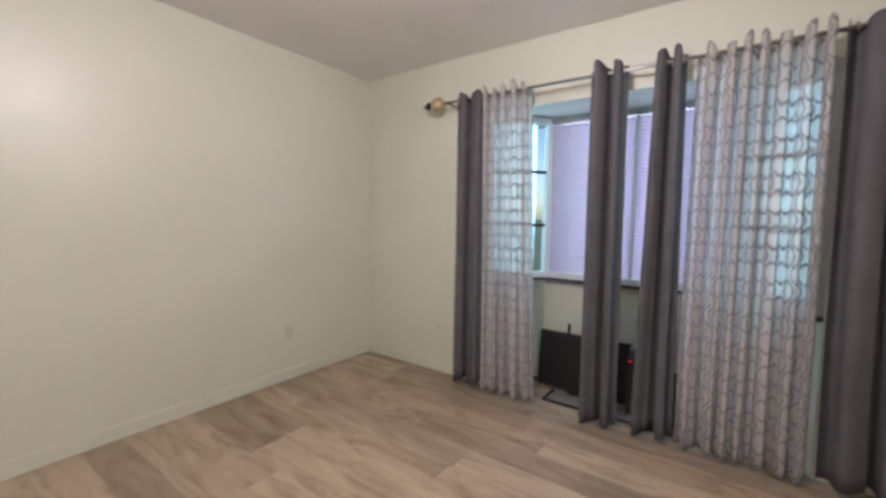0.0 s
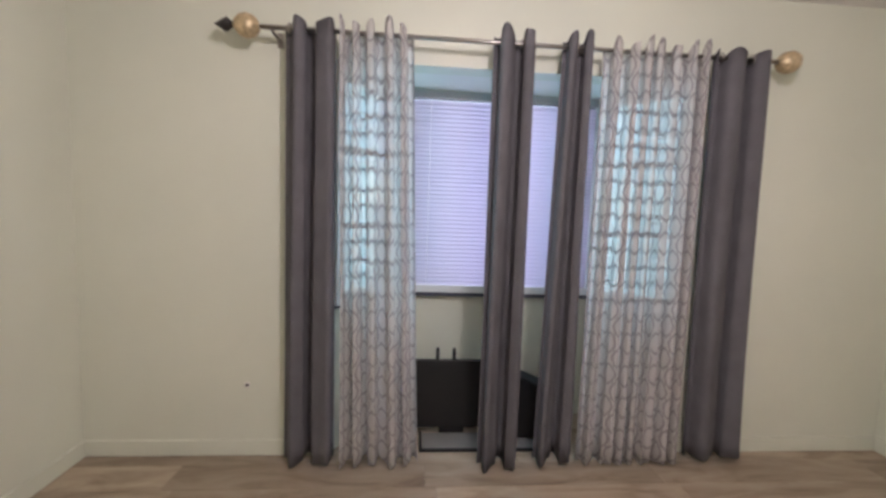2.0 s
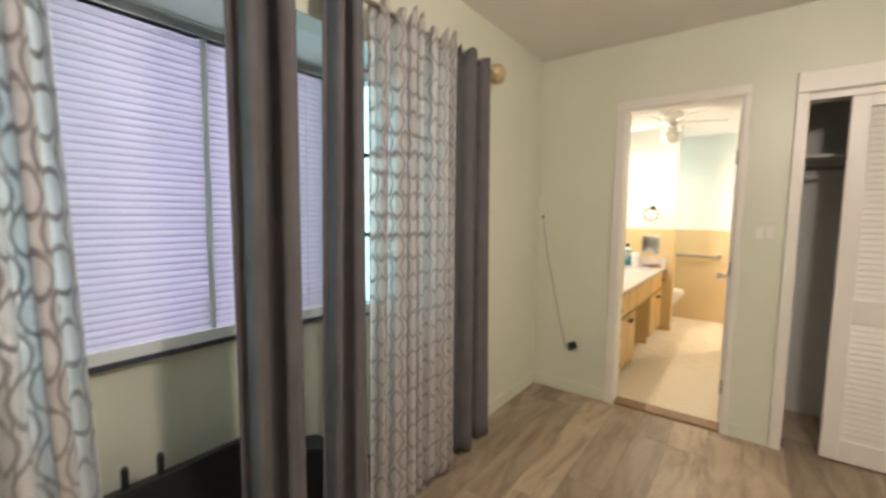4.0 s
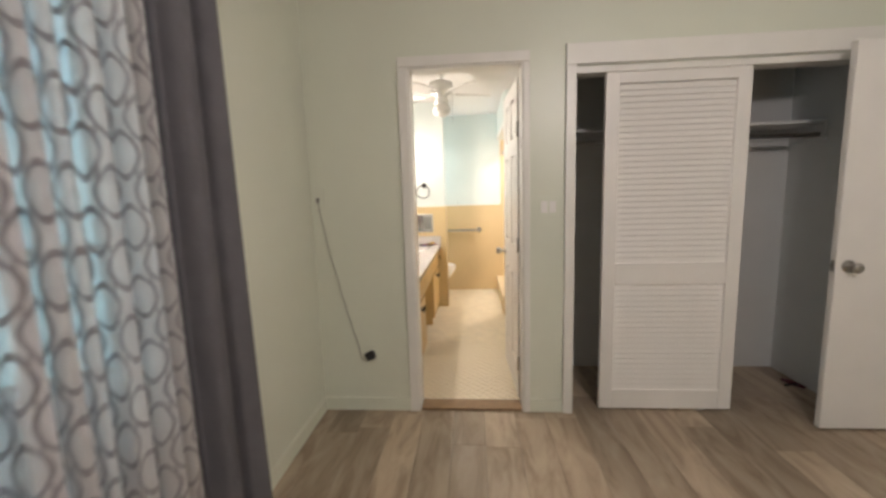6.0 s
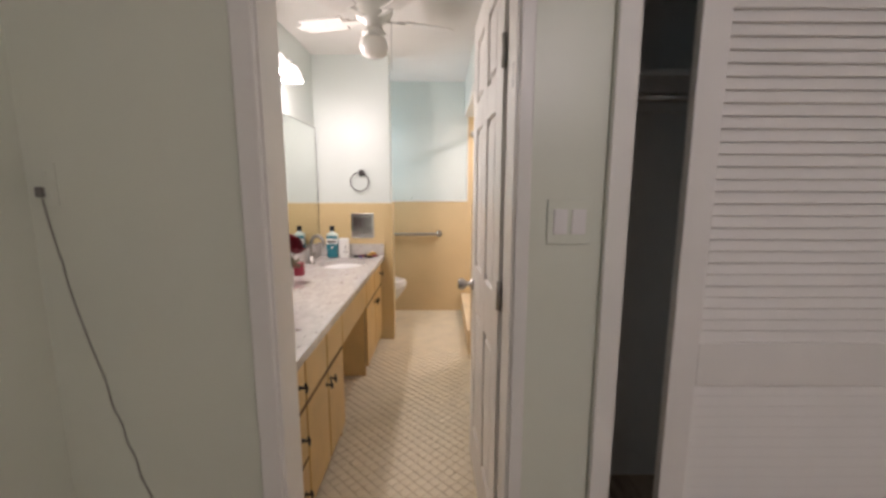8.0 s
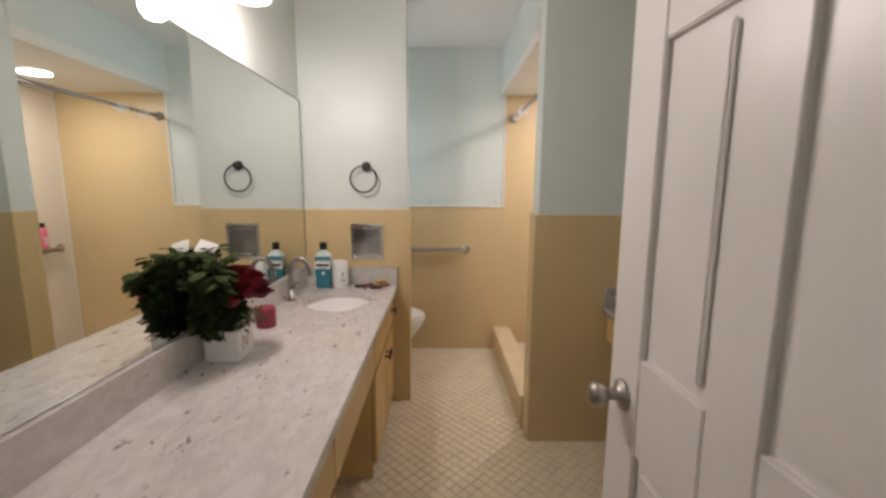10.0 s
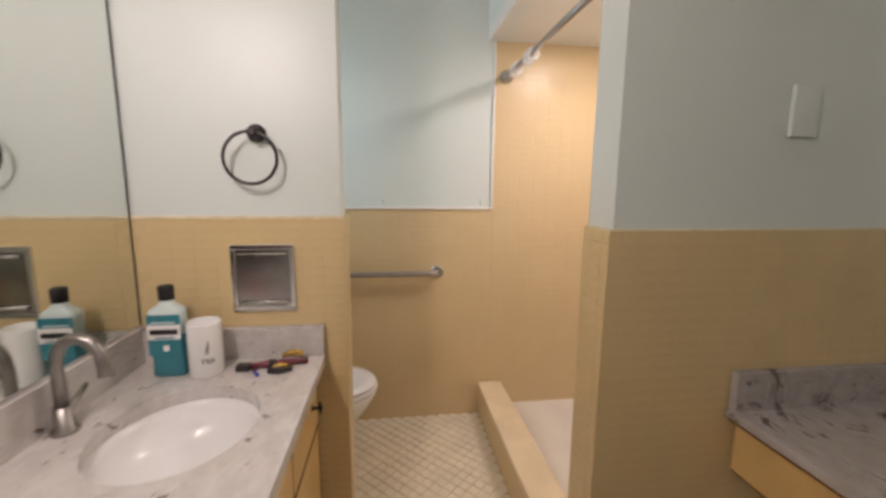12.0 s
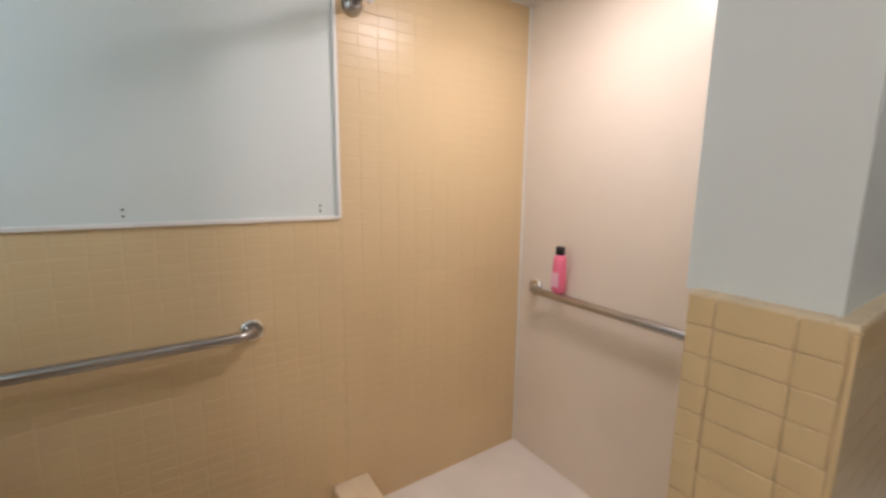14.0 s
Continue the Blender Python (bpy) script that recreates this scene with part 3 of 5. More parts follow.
# ---- blinds ----
bl = thing("window_blind", (BX + .035, -2.26, .83), "white horizontal slat blind lowered over the window", "blind")
part("headrail", box((BX + .008, -2.87, 2.005), (BX + .06, -1.65, 2.045), .003), SLAT, bl)
part("bottom_rail", box((BX + .012, -2.87, .835), (BX + .058, -1.65, .856), .004), SLAT, bl)
sm = bmesh.new()
NP = 5
tilt = radians(74)
pts = []
for i in range(NP + 1):
    u = (i / NP - .5) * .0325
    c = .0028 * (1 - (2 * i / NP - 1) ** 2)
    pts.append((u * math.cos(tilt) + c * math.sin(tilt), -u * math.sin(tilt) + c * math.cos(tilt)))
for i in range(NP):
    v = [sm.verts.new((pts[k][0], y, pts[k][1])) for k, y in ((i, -.607), (i + 1, -.607), (i + 1, .607), (i, .607))]
    sm.faces.new(v).smooth = True
bmesh.ops.remove_doubles(sm, verts=sm.verts, dist=1e-5)
ret = bmesh.ops.solidify(sm, geom=sm.faces[:], thickness=.0012)
slat_me = mesh_of("slat", sm, SLAT)
for i in range(44):
    piece("slat", slat_me, (BX + .035, -2.26, .872 + i * .0258), bl)
for y in (-2.70, -2.26, -1.82):
    part("ladder_cord", tube(bmesh.new(), [(BX + .062, y, .856), (BX + .062, y, 2.005)], .0015, 6), CARD, bl)

# ---- black appliances on the floor of the bay ----
tv = thing("flat_panel_screen", (-.16, -2.5, 0), "black flat panel screen leaning in the bay behind curtains", "television")
rot = Matrix.Rotation(radians(-6), 4, 'Y')
part("panel", bx(bmesh.new(), (-.235, -2.83, .045), (-.195, -2.20, .445), .006, rot), BLACKP, tv)
for y in (-2.62, -2.52):
    part("post", tube(bmesh.new(), [(-.235, y, .43), (-.236, y, .505), (-.236, y, .515)], [.011, .011, .008], 10), BLACKM, tv)
base = bmesh.new()
for a, b in (((-.02, -2.72, 0), (-.004, -1.92, .016)), ((-.20, -2.72, 0), (-.004, -2.704, .016)), ((-.20, -1.936, 0), (-.004, -1.92, .016))):
    bx(base, a, b, .003)
part("base_frame", base, BLACKM, tv)
part("base_plate", box((-.19, -2.70, 0), (-.021, -1.937, .010), .002), GREYPLATE, tv, "grey base plate")
part("foot", box((-.225, -2.6, .005), (-.195, -2.45, .07), .006), BLACKM, tv)
sp = thing("black_speaker", (-.18, -2.03, 0), "black slant-topped speaker box standing on the floor", "speaker")
bm = bmesh.new()
vs = [bm.verts.new((x, y, z)) for x in (-.30, -.12) for y, z in ((-2.195, .012), (-1.84, .012), (-1.84, .265), (-1.95, .30), (-2.195, .405))]
for f in ((0, 1, 2, 3, 4), (9, 8, 7, 6, 5), (0, 5, 6, 1), (1, 6, 7, 2), (2, 7, 8, 3), (3, 8, 9, 4), (4, 9, 5, 0)):
    bm.faces.new([vs[i] for i in f])
bmesh.ops.recalc_face_normals(bm, faces=bm.faces)
bmesh.ops.bevel(bm, geom=bm.edges[:], offset=.008, segments=2, affect='EDGES')
part("cabinet", bm, BLACKP, sp)
part("control_lights", box((-.119, -2.19, .365), (-.1165, -2.165, .369)), RED_MARK, sp, "small red indicator lights")

# ---- wall fittings in the bedroom ----
def outlet(at, axis, label, PL=TRIM):
    x, y, z = at
    o = thing("wall_outlet", at, label, "outlet")
    if axis == "x":
        part("plate", box((x, y - .035, z - .057), (x + .006, y + .035, z + .057), .002), PL, o)
        for dz in (-.022, .022):
            part("socket", box((x + .005, y - .014, z + dz - .013), (x + .0085, y + .014, z + dz + .013), .001), PL, o)
    else:
        part("plate", box((x - .035, y - .006, z - .057), (x + .035, y, z + .057), .002), PL, o)
        for dz in (-.022, .022):
            part("socket", box((x - .014, y - .0085, z + dz - .013), (x + .014, y - .005, z + dz + .013), .001), PL, o)
    return o


hook = thing("wall_hole_plug", (0, -3.63, .384), "small dark plug in the bare wall", "wall plug")
part("rim", lathe(bmesh.new(), [(.016, 0), (.016, .003), (.009, .004)], (0, -3.63, .384), 16, "x"), TRIM, hook)
part("core", lathe(bmesh.new(), [(.009, .003), (.007, .007), (.002, .008)], (0, -3.63, .384), 12, "x"), BRONZE, hook)
outlet((.857, -4.45, .372), "south", "beige wall outlet on bare wall", mat("pale_beige_plate", (.65, .63, .52), .5)).rotation_euler = (0, 0, math.pi)
outlet((.325, 0, .375), "y", "painted wall outlet with black plug", PAINT)
outlet((.045, 0, 1.35), "y", "narrow painted wall outlet near corner", PAINT)
cord = thing("telephone_cord", (.3, -.01, .37), "thin dark cord hanging between two wall plugs", "cord")
rnd = random.Random(4)
cp = []
for i in range(41):
    u = i / 40
    x = .046 + .215 * u ** 1.15 + .0035 * math.sin(u * 34 + 3 * math.sin(9 * u)) * (u > .15)
    z = 1.315 - .975 * u
    cp.append((x, -.012 - .004 * math.sin(u * 3.1), z))
cp += [(.272, -.014, .333), (.288, -.016, .338), (.305, -.020, .362)]
part("wire", tube(bmesh.new(), cp, .0018, 6), mat("grey_brown_cord", (.15, .13, .11), .6), cord)
part("upper_plug", box((.039, -.024, 1.318), (.053, -.009, 1.345), .003), GREYPLATE, cord)
part("lower_plug", bx(bmesh.new(), (.29, -.045, .345), (.345, -.009, .395), .006, Matrix.Rotation(radians(-25), 4, 'Y')), BLACKM, cord)
sw = thing("light_switch", (1.40, 0, 1.257), "white double rocker light switch plate", "light switch")
part("plate", box((1.342, -.007, 1.198), (1.458, 0, 1.316), .003), PAINT, sw)
for xx in (1.358, 1.406):
    part("rocker", bx(bmesh.new(), (xx, -.0115, 1.224), (xx + .036, -.005, 1.290), .002, Matrix.Rotation(radians(3), 4, 'X')), CARD, sw)
cl = thing("ceiling_lamp", (1.90, -2.35, H), "flush bedroom ceiling lamp with a metal canopy", "ceiling lamp")
part("canopy", lathe(bmesh.new(), [(.09, 0), (.09, -.02), (.03, -.04), (.02, -.09)], (1.90, -2.35, H), 28), TRIM, cl)
part("bulb_holder", lathe(bmesh.new(), [(.022, -.09), (.022, -.12), (.015, -.125)], (1.90, -2.35, H), 20), STEEL, cl)

# ---- closet doors ----
lv = thing("louvered_door", (2.1, .04, .012), "white louvered sliding closet door, partly open", "closet door")
LX0, LX1, LY0, LY1, LZ0, LZ1 = 1.716, 2.487, .022, .054, .014, 1.988
for a, b, nm in (((LX0, LY0, LZ0), (LX0 + .075, LY1, LZ1), "stile"), ((LX1 - .075, LY0, LZ0), (LX1, LY1, LZ1), "stile"),
                 ((LX0 + .075, LY0, LZ0), (LX1 - .075, LY1, .135), "rail"), ((LX0 + .075, LY0, .785), (LX1 - .075, LY1, .915), "rail"),
                 ((LX0 + .075, LY0, 1.925), (LX1 - .075, LY1, LZ1), "rail")):
    part(nm, box(a, b, .003), DOORW, lv)
lm = bmesh.new()
bx(lm, (-(LX1 - LX0) / 2 + .074, -.0033, -.0178), ((LX1 - LX0) / 2 - .074, .0033, .0178), .0015, Matrix.Rotation(radians(-20), 4, 'X'))
lou = mesh_of("louver", lm, DOORW)
for i in range(31):
    piece("louver", lou, ((LX0 + LX1) / 2, .037, .931 + i * .0324), lv)
for i in range(20):
    piece("louver", lou, ((LX0 + LX1) / 2, .037, .151 + i * .0324), lv)
part("floor_guide", box((2.30, .03, 0), (2.34, .05, .014), .002), STEEL, lv)
for a, b in (((LX0 + .07, LY0 + .026, .13), (LX1 - .07, LY1 - .003, 1.93)),):
    part("backing", box(a, b), DOORW, lv)


def knob(parent, at, out, r=.026):
    bm = bmesh.new()
    prof = [(.032, 0), (.032, .006), (.013, .012), (.012, .032), (.022, .04), (r, .052), (r, .062), (.018, .07), (.004, .071)]
    ax = "y" if out[1] else "x"
    s = out[1] or out[0]
    lathe(bm, [(a, h * s) for a, h in prof], at, 22, ax)
    return part("door_knob", bm, STEEL, parent, "brushed steel knob")


ed = thing("bedroom_door", (3.3, -.15, 0), "white flat bedroom door swung open by the closet", "door")
part("leaf", box((2.842, -.165, .012), (3.632, -.128, 2.03), .003), DOORW, ed)
knob(ed, (2.902, -.165, .915), (0, -1))
part("latch_plate", box((2.8405, -.158, .885), (2.8425, -.135, .945), .0005), STEEL, ed)
for z in (.25, 1.02, 1.8):
    part("hinge", tube(bmesh.new(), [(3.639, -.13, z - .045), (3.639, -.13, z + .045)], .007, 10), STEEL, ed)
mp_ = thing("mop_head", (3.0, .40, 0), "dark reddish bundled item on the closet floor", "clutter")
bm = bmesh.new()
tube(bm, [(3.06, .42, .018), (3.09, .36, .02), (3.12, .30, .018)], [.012, .018, .010], 10)
part("cover", bm, MAROON, mp_)
part("strap", tube(bmesh.new(), [(3.03, .35, .006), (3.07, .31, .04), (3.11, .34, .01)], .006, 8), BLACKM, mp_)
part("roll", lathe(bmesh.new(), [(.035, 0), (.04, .01), (.04, .07), (.03, .075)], (2.78, .60, 0), 16), GREYPLATE, mp_)

# ---- bathroom door ----
bd = thing("bathroom_door", (1.262, .14, 0), "white six-panel bathroom door standing open", "door")
HX, HY = 1.252, .142
ang = radians(2.4)
DW = .69


def dleaf(u, t, z):
    """u along the leaf from the hinge, t out of its face towards the room."""
    return (HX - u * math.sin(ang) - t * math.cos(ang), HY + u * math.cos(ang) - t * math.sin(ang), z)


def dbox(bm, u0, u1, t0, t1, z0, z1, bev=0.0):
    vs = [bm.verts.new(dleaf(u, t, z)) for u in (u0, u1) for t in (t0, t1) for z in (z0, z1)]
    fs = []
    for f in ((0, 1, 3, 2), (4, 6, 7, 5), (0, 4, 5, 1), (2, 3, 7, 6), (0, 2, 6, 4), (1, 5, 7, 3)):
        fs.append(bm.faces.new([vs[i] for i in f]))
    bmesh.ops.recalc_face_normals(bm, faces=fs)
    if bev:
        bmesh.ops.bevel(bm, geom=list({e for f in fs for e in f.edges}), offset=bev, segments=2, affect='EDGES')
    return bm


part("core", dbox(bmesh.new(), .01, DW - .01, -.010, .0, .02, 2.02), DOORW, bd)
for u0, u1 in ((0, .115), (.295, .395), (DW - .115, DW)):
    part("stile", dbox(bmesh.new(), u0, u1, -.018, .012, .012, 2.03, .003), DOORW, bd)
for z0, z1 in ((.012, .22), (.80, 1.0), (1.58, 1.69), (1.93, 2.03)):
    for u0, u1 in ((.115, .295), (.395, DW - .115)):
        part("rail", dbox(bmesh.new(), u0, u1, -.018, .012, z0, z1, .003), DOORW, bd)
for z0, z1 in ((.22, .80), (1.0, 1.58), (1.69, 1.93)):
    for u0, u1 in ((.115, .295), (.395, DW - .115)):
        part("panel", dbox(bmesh.new(), u0 + .022, u1 - .022, -.0, .009, z0 + .022, z1 - .022, .006), DOORW, bd)
kx, ky, kz = dleaf(DW - .06, .012, .90)
knob(bd, (kx, ky, kz), (-1, 0))
kx, ky, kz = dleaf(DW - .06, -.018, .90)
knob(bd, (kx, ky, kz), (1, 0))
for z in (.25, 1.02, 1.72):
    part("hinge", tube(bmesh.new(), [dleaf(-.005, .012, z - .045), dleaf(-.005, .012, z + .045)], .007, 10), STEEL, bd)
part("latch", dbox(bmesh.new(), DW, DW + .002, -.014, .008, .87, .93), STEEL, bd)
st = solo("strike_plate", box((1.2485, .02, 1.60), (1.2505, .05, 1.66), .0005), STEEL, "small steel plate set in door jamb", "plate")

# ---- vanity ----
VX, CT = .545, .757        # cabinet front, worktop height


def slab_front(unit, y0, y1, z0, z1, knobs, name):
    f = part(name, box((VX - .018, y0 + .008, z0 + .009), (VX, y1 - .008, z1 - .009), .003), CAB, unit)
    part("edge_band", box((VX - .019, y0 + .002, z1 - .008), (VX - .001, y1 - .002, z1 - .001)), CABEDGE, f)
    for ky, kz in knobs:
        bm = lathe(bmesh.new(), [(.010, 0), (.009, .003), (.005, .006), (.005, .022), (.004, .024)], (VX, ky, kz), 12, "x")
        tube(bm, [(VX + .024, ky - .004, kz + .020), (VX + .027, ky, kz), (VX + .024, ky + .004, kz - .020)], [.0045, .006, .0045], 8)
        part("pull", bm, BRONZE, f, "dark bronze pull")


def vanity_unit(y0, y1, doors, label):
    u = thing("vanity_cabinet", (.3, (y0 + y1) / 2, 0), label, "cabinet", "vanity cabinets")
    body = bmesh.new()
    bx(body, (XW, y0, .0), (VX - .02, y0 + .018, CT - .036))
    bx(body, (XW, y1 - .018, .0), (VX - .02, y1, CT - .036))
    bx(body, (XW, y0 + .018, .075), (VX - .02, y1 - .018, .093))
    bx(body, (XW, y0 + .018, .093), (XW + .01, y1 - .018, CT - .036))
    part("body", body, CAB, u)
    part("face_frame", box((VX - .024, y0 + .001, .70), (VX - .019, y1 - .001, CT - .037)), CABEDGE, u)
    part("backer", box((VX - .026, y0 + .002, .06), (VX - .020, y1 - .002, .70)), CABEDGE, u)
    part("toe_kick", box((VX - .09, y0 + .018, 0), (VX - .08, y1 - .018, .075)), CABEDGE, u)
    m = (y0 + y1) / 2
    if doors == 2:
        slab_front(u, y0, m, .51, .715, [], "drawer")
        slab_front(u, m, y1, .51, .715, [(y1 - .10, .62)] if y0 > 1.5 else [], "drawer")
        slab_front(u, y0, m, .06, .51, [(m - .032, .455)], "door")
        slab_front(u, m, y1, .06, .51, [(m + .032, .455)], "door")
    else:
        for a, b in ((.51, .715), (.29, .51), (.06, .29)):
            slab_front(u, y0, y1, a, b, [(m + .06, (a + b) / 2)], "drawer")
    return u


vanity_unit(.15, .405, 1, "honey-coloured vanity drawer stack with dark pulls")
vanity_unit(.407, .99, 2, "honey-coloured vanity cabinet with dark pulls and edges")
vanity_unit(1.68, WY - .004, 2, "honey-coloured vanity cabinet under the sink")
ap = thing("vanity_apron", (.5, 1.335, .51), "honey-coloured drawer over the open knee space", "drawer")
part("front", box((VX - .018, .996, .516), (VX, 1.674, .715), .003), CAB, ap)
part("edge_band", box((VX - .019, .992, .716), (VX - .002, 1.678, .720)), CABEDGE, ap)
part("tray", box((.12, 1.0, .55), (VX - .019, 1.67, .71)), CAB, ap)
part("back_panel", box((XW, .992, .0), (XW + .012, 1.678, .72)), CAB, ap)


def worktop_with_hole(x0, x1, y0, y1, z0, z1, cx, cy, rx, ry):
    bm = bmesh.new()
    N = 64
    inn, out = [], []
    for k in range(N):
        a = 2 * math.pi * (k + .5) / N
        c, s = math.cos(a), math.sin(a)
        inn.append((cx + rx * c, cy + ry * s))
        t = min(((x1 - cx) / c if c > 0 else (x0 - cx) / c) if abs(c) > 1e-6 else 9e9, ((y1 - cy) / s if s > 0 else (y0 - cy) / s) if abs(s) > 1e-6 else 9e9)
        out.append([cx + t * c, cy + t * s])
    for X in (x0, x1):
        for Y in (y0, y1):
            k = min(range(N), key=lambda i: (out[i][0] - X) ** 2 + (out[i][1] - Y) ** 2)
            out[k] = [X, Y]
    V = [[bm.verts.new((*p, z)) for p in ps] for ps, z in ((inn, z1), (out, z1), (out, z0), (inn, z0))]
    for k in range(N):
        j = (k + 1) % N
        for a, b in ((0, 1), (1, 2), (2, 3), (3, 0)):
            bm.faces.new((V[a][k], V[a][j], V[b][j], V[b][k]))
    bmesh.ops.recalc_face_normals(bm, faces=bm.faces)
    return bm


SX, SY, SR_ = .312, 1.995, .166
wt_ = thing("vanity_worktop", (.3, 1.2, CT), "speckled grey-white granite vanity worktop with splashback", "worktop")
part("sink_slab", worktop_with_hole(XW, .575, 1.72, WY - .004, CT - .035, CT, SX, SY, SR_, .188), GRANITE, wt_)
part("slab", box((XW, .15, CT - .035), (.575, 1.72, CT), .0), GRANITE, wt_)
part("splashback", box((XW, .15, CT), (XW + .022, WY - .004, .868), .002), GRANITE, wt_)
part("end_splashback", box((XW + .022, WY - .026, CT), (.575, WY - .004, .857), .002), GRANITE, wt_)
sink = thing("sink", (SX, SY, CT - .15), "white oval undermount sink basin", "sink")
prof = [(1.0, -.036), (.97, -.06), (.86, -.10), (.62, -.135), (.28, -.15), (.10, -.152)]
bm = bmesh.new()
rings = []
for s_, z in [(1.06, -.036)] + prof:
    rings.append([bm.verts.new((SX + SR_ * s_ * math.cos(2 * math.pi * k / 40), SY + .188 * s_ * math.sin(2 * math.pi * k / 40), CT + z)) for k in range(40)])
for a, b in zip(rings, rings[1:]):
    for k in range(40):
        bm.faces.new((a[k], a[(k + 1) % 40], b[(k + 1) % 40], b[k])).smooth = True
bm.faces.new(rings[-1])
part("basin", bm, PORC, sink)
part("drain", lathe(bmesh.new(), [(.022, 0), (.022, .003), (.012, .004)], (SX, SY, CT - .152), 20), CHROME, sink)
fa = thing("faucet", (.075, 2.0, CT), "brushed nickel gooseneck faucet", "faucet")
part("base", lathe(bmesh.new(), [(.026, 0), (.026, .008), (.018, .014), (.017, .06)], (.075, 2.0, CT), 20), NICKEL, fa)
gp = [(.075, 2.0, CT + .05), (.075, 2.0, CT + .15)] + [(.075 + .050 - .050 * math.cos(a), 2.0 - .012 * a / 3.14, CT + .15 + .065 * math.sin(a)) for a in [i * math.pi / 12 for i in range(1, 13)]] + [(.176, 1.986, CT + .13)]
part("spout", tube(bmesh.new(), gp, .0125, 14), NICKEL, fa)
part("handle", tube(bmesh.new(), [(.075, 2.0, CT + .045), (.075, 2.04, CT + .055), (.075, 2.075, CT + .075)], [.011, .008, .006], 10), NICKEL, fa)


def mirror(name, x0, x1, y0, y1, z0, z1, label, face):
    m = thing(name, (x0, (y0 + y1) / 2, z0), label, "mirror")
    part("glass", box((x0, y0, z0), (x1, y1, z1)), MIRROR, m)
    e = BLACKM
    part("edge_strip", box((x0, y1, z0), (x1 + face * .001, y1 + .004, z1)), e, m)
    part("top_strip", box((x0, y0, z1), (x1 + face * .001, y1 + .004, z1 + .004)), e, m)
    return m


mirror("wall_mirror", XW + .001, XW + .008, .16, WY - .008, .872, 1.812, "large frameless mirror above the vanity worktop", 1)
mirror("wall_mirror", XE - .008, XE - .001, .80, YB + .010, .845, 1.756, "frameless mirror above the dressing counter", -1)

# ---- dressing counter ----
RC = thing("dressing_counter", (1.93, 1.37, .705), "grey speckled granite dressing counter with splashback", "worktop")
part("slab", box((1.650, .79, .717), (XE - .001, YB - .004, .74), .002), GRANITE_VEINED_DIM, RC)
part("splashback", box((XE - .022, .79, .74), (XE - .001, YB - .026, .843), .002), GRANITE_VEINED_DIM, RC)
part("end_splashback", box((1.655, YB - .026, .74), (XE - .001, YB - .004, .842), .002), GRANITE_VEINED_DIM, RC)
RD = thing("drawer_unit", (1.93, 1.37, .565), "honey-coloured drawers hung under the dressing counter", "drawer")
part("carcass", box((1.695, .795, .58), (XE - .001, YB - .005, .704)), CAB, RD)
part("edge_band", box((1.660, .795, .7045), (1.696, YB - .005, .7165)), CABEDGE, RD)
for y0, y1 in ((1.457, YB - .012), (.80, 1.437)):
    f = part("drawer_front", box((1.676, y0, .566), (1.694, y1, .702), .003), CAB, RD)
    for z in (.568, .698):
        part("edge_line", box((1.6745, y0 + .004, z), (1.678, y1 - .004, z + .0025)), CABEDGE, f)
    ym = (y0 + y1) / 2
    part("crack_line", tube(bmesh.new(), [(1.6757, ym - .02 - .17 * k / 14, .655 - .03 * math.sin(k * .45) - .012 * math.sin(k * 1.7)) for k in range(15)], .0011, 5), CABEDGE, f)
    part("pull", lathe(bmesh.new(), [(.008, 0), (.008, -.012), (.018, -.016), (.018, -.024), (.01, -.028)], (1.676, ym + .02, .638), 14, "x"), BRONZE, f, "dark bronze pull")
bag = thing("dark_bag", (1.80, 1.87, 0), "dark brown crumpled bag on the tile floor", "bag")
bm = bmesh.new()
bmesh.ops.create_icosphere(bm, subdivisions=3, radius=.1)
for v in bm.verts:
    n = noise.noise(v.co * 14) * .022 + noise.noise(v.co * 31) * .010
    v.co *= 1 + n / .1
    v.co.z = max(-.05, v.co.z * .75)
    v.co += Vector((1.80, 1.84, .05))
for f in bm.faces:
    f.smooth = True
part("body", bm, mat("dark_brown_fabric", (.04, .018, .014), .8, var=.4, scale=30, bump=.5), bag)
part("strap", tube(bmesh.new(), [(1.74, 1.81, .10), (1.77, 1.80, .16), (1.83, 1.80, .17), (1.86, 1.82, .10)], .007, 8), MAROON, bag)

# ---- things on the vanity ----
MWX, MWY = .163, 2.275
mw = thing("mouthwash_bottle", (MWX, MWY, CT), "teal mouthwash bottle with black cap and pale label", "bottle")


def bottle_loft(secs):
    """A rounded flat bottle from half widths, half depths and heights."""
    bm, rings = bmesh.new(), []
    for hx_, hy_, h_ in secs:
        ring = []
        for k in range(32):
            a = 2 * math.pi * k / 32
            c, q = math.cos(a), math.sin(a)
            ring.append(bm.verts.new((MWX + hx_ * math.copysign(abs(c) ** .45, c), MWY + hy_ * math.copysign(abs(q) ** .55, q), CT + h_)))
        rings.append(ring)
    for a, b in zip(rings, rings[1:]):
        for k in range(32):
            bm.faces.new((a[k], a[(k + 1) % 32], b[(k + 1) % 32], b[k])).smooth = True
    bm.faces.new(rings[0][::-1])
    bm.faces.new(rings[-1])
    return bm


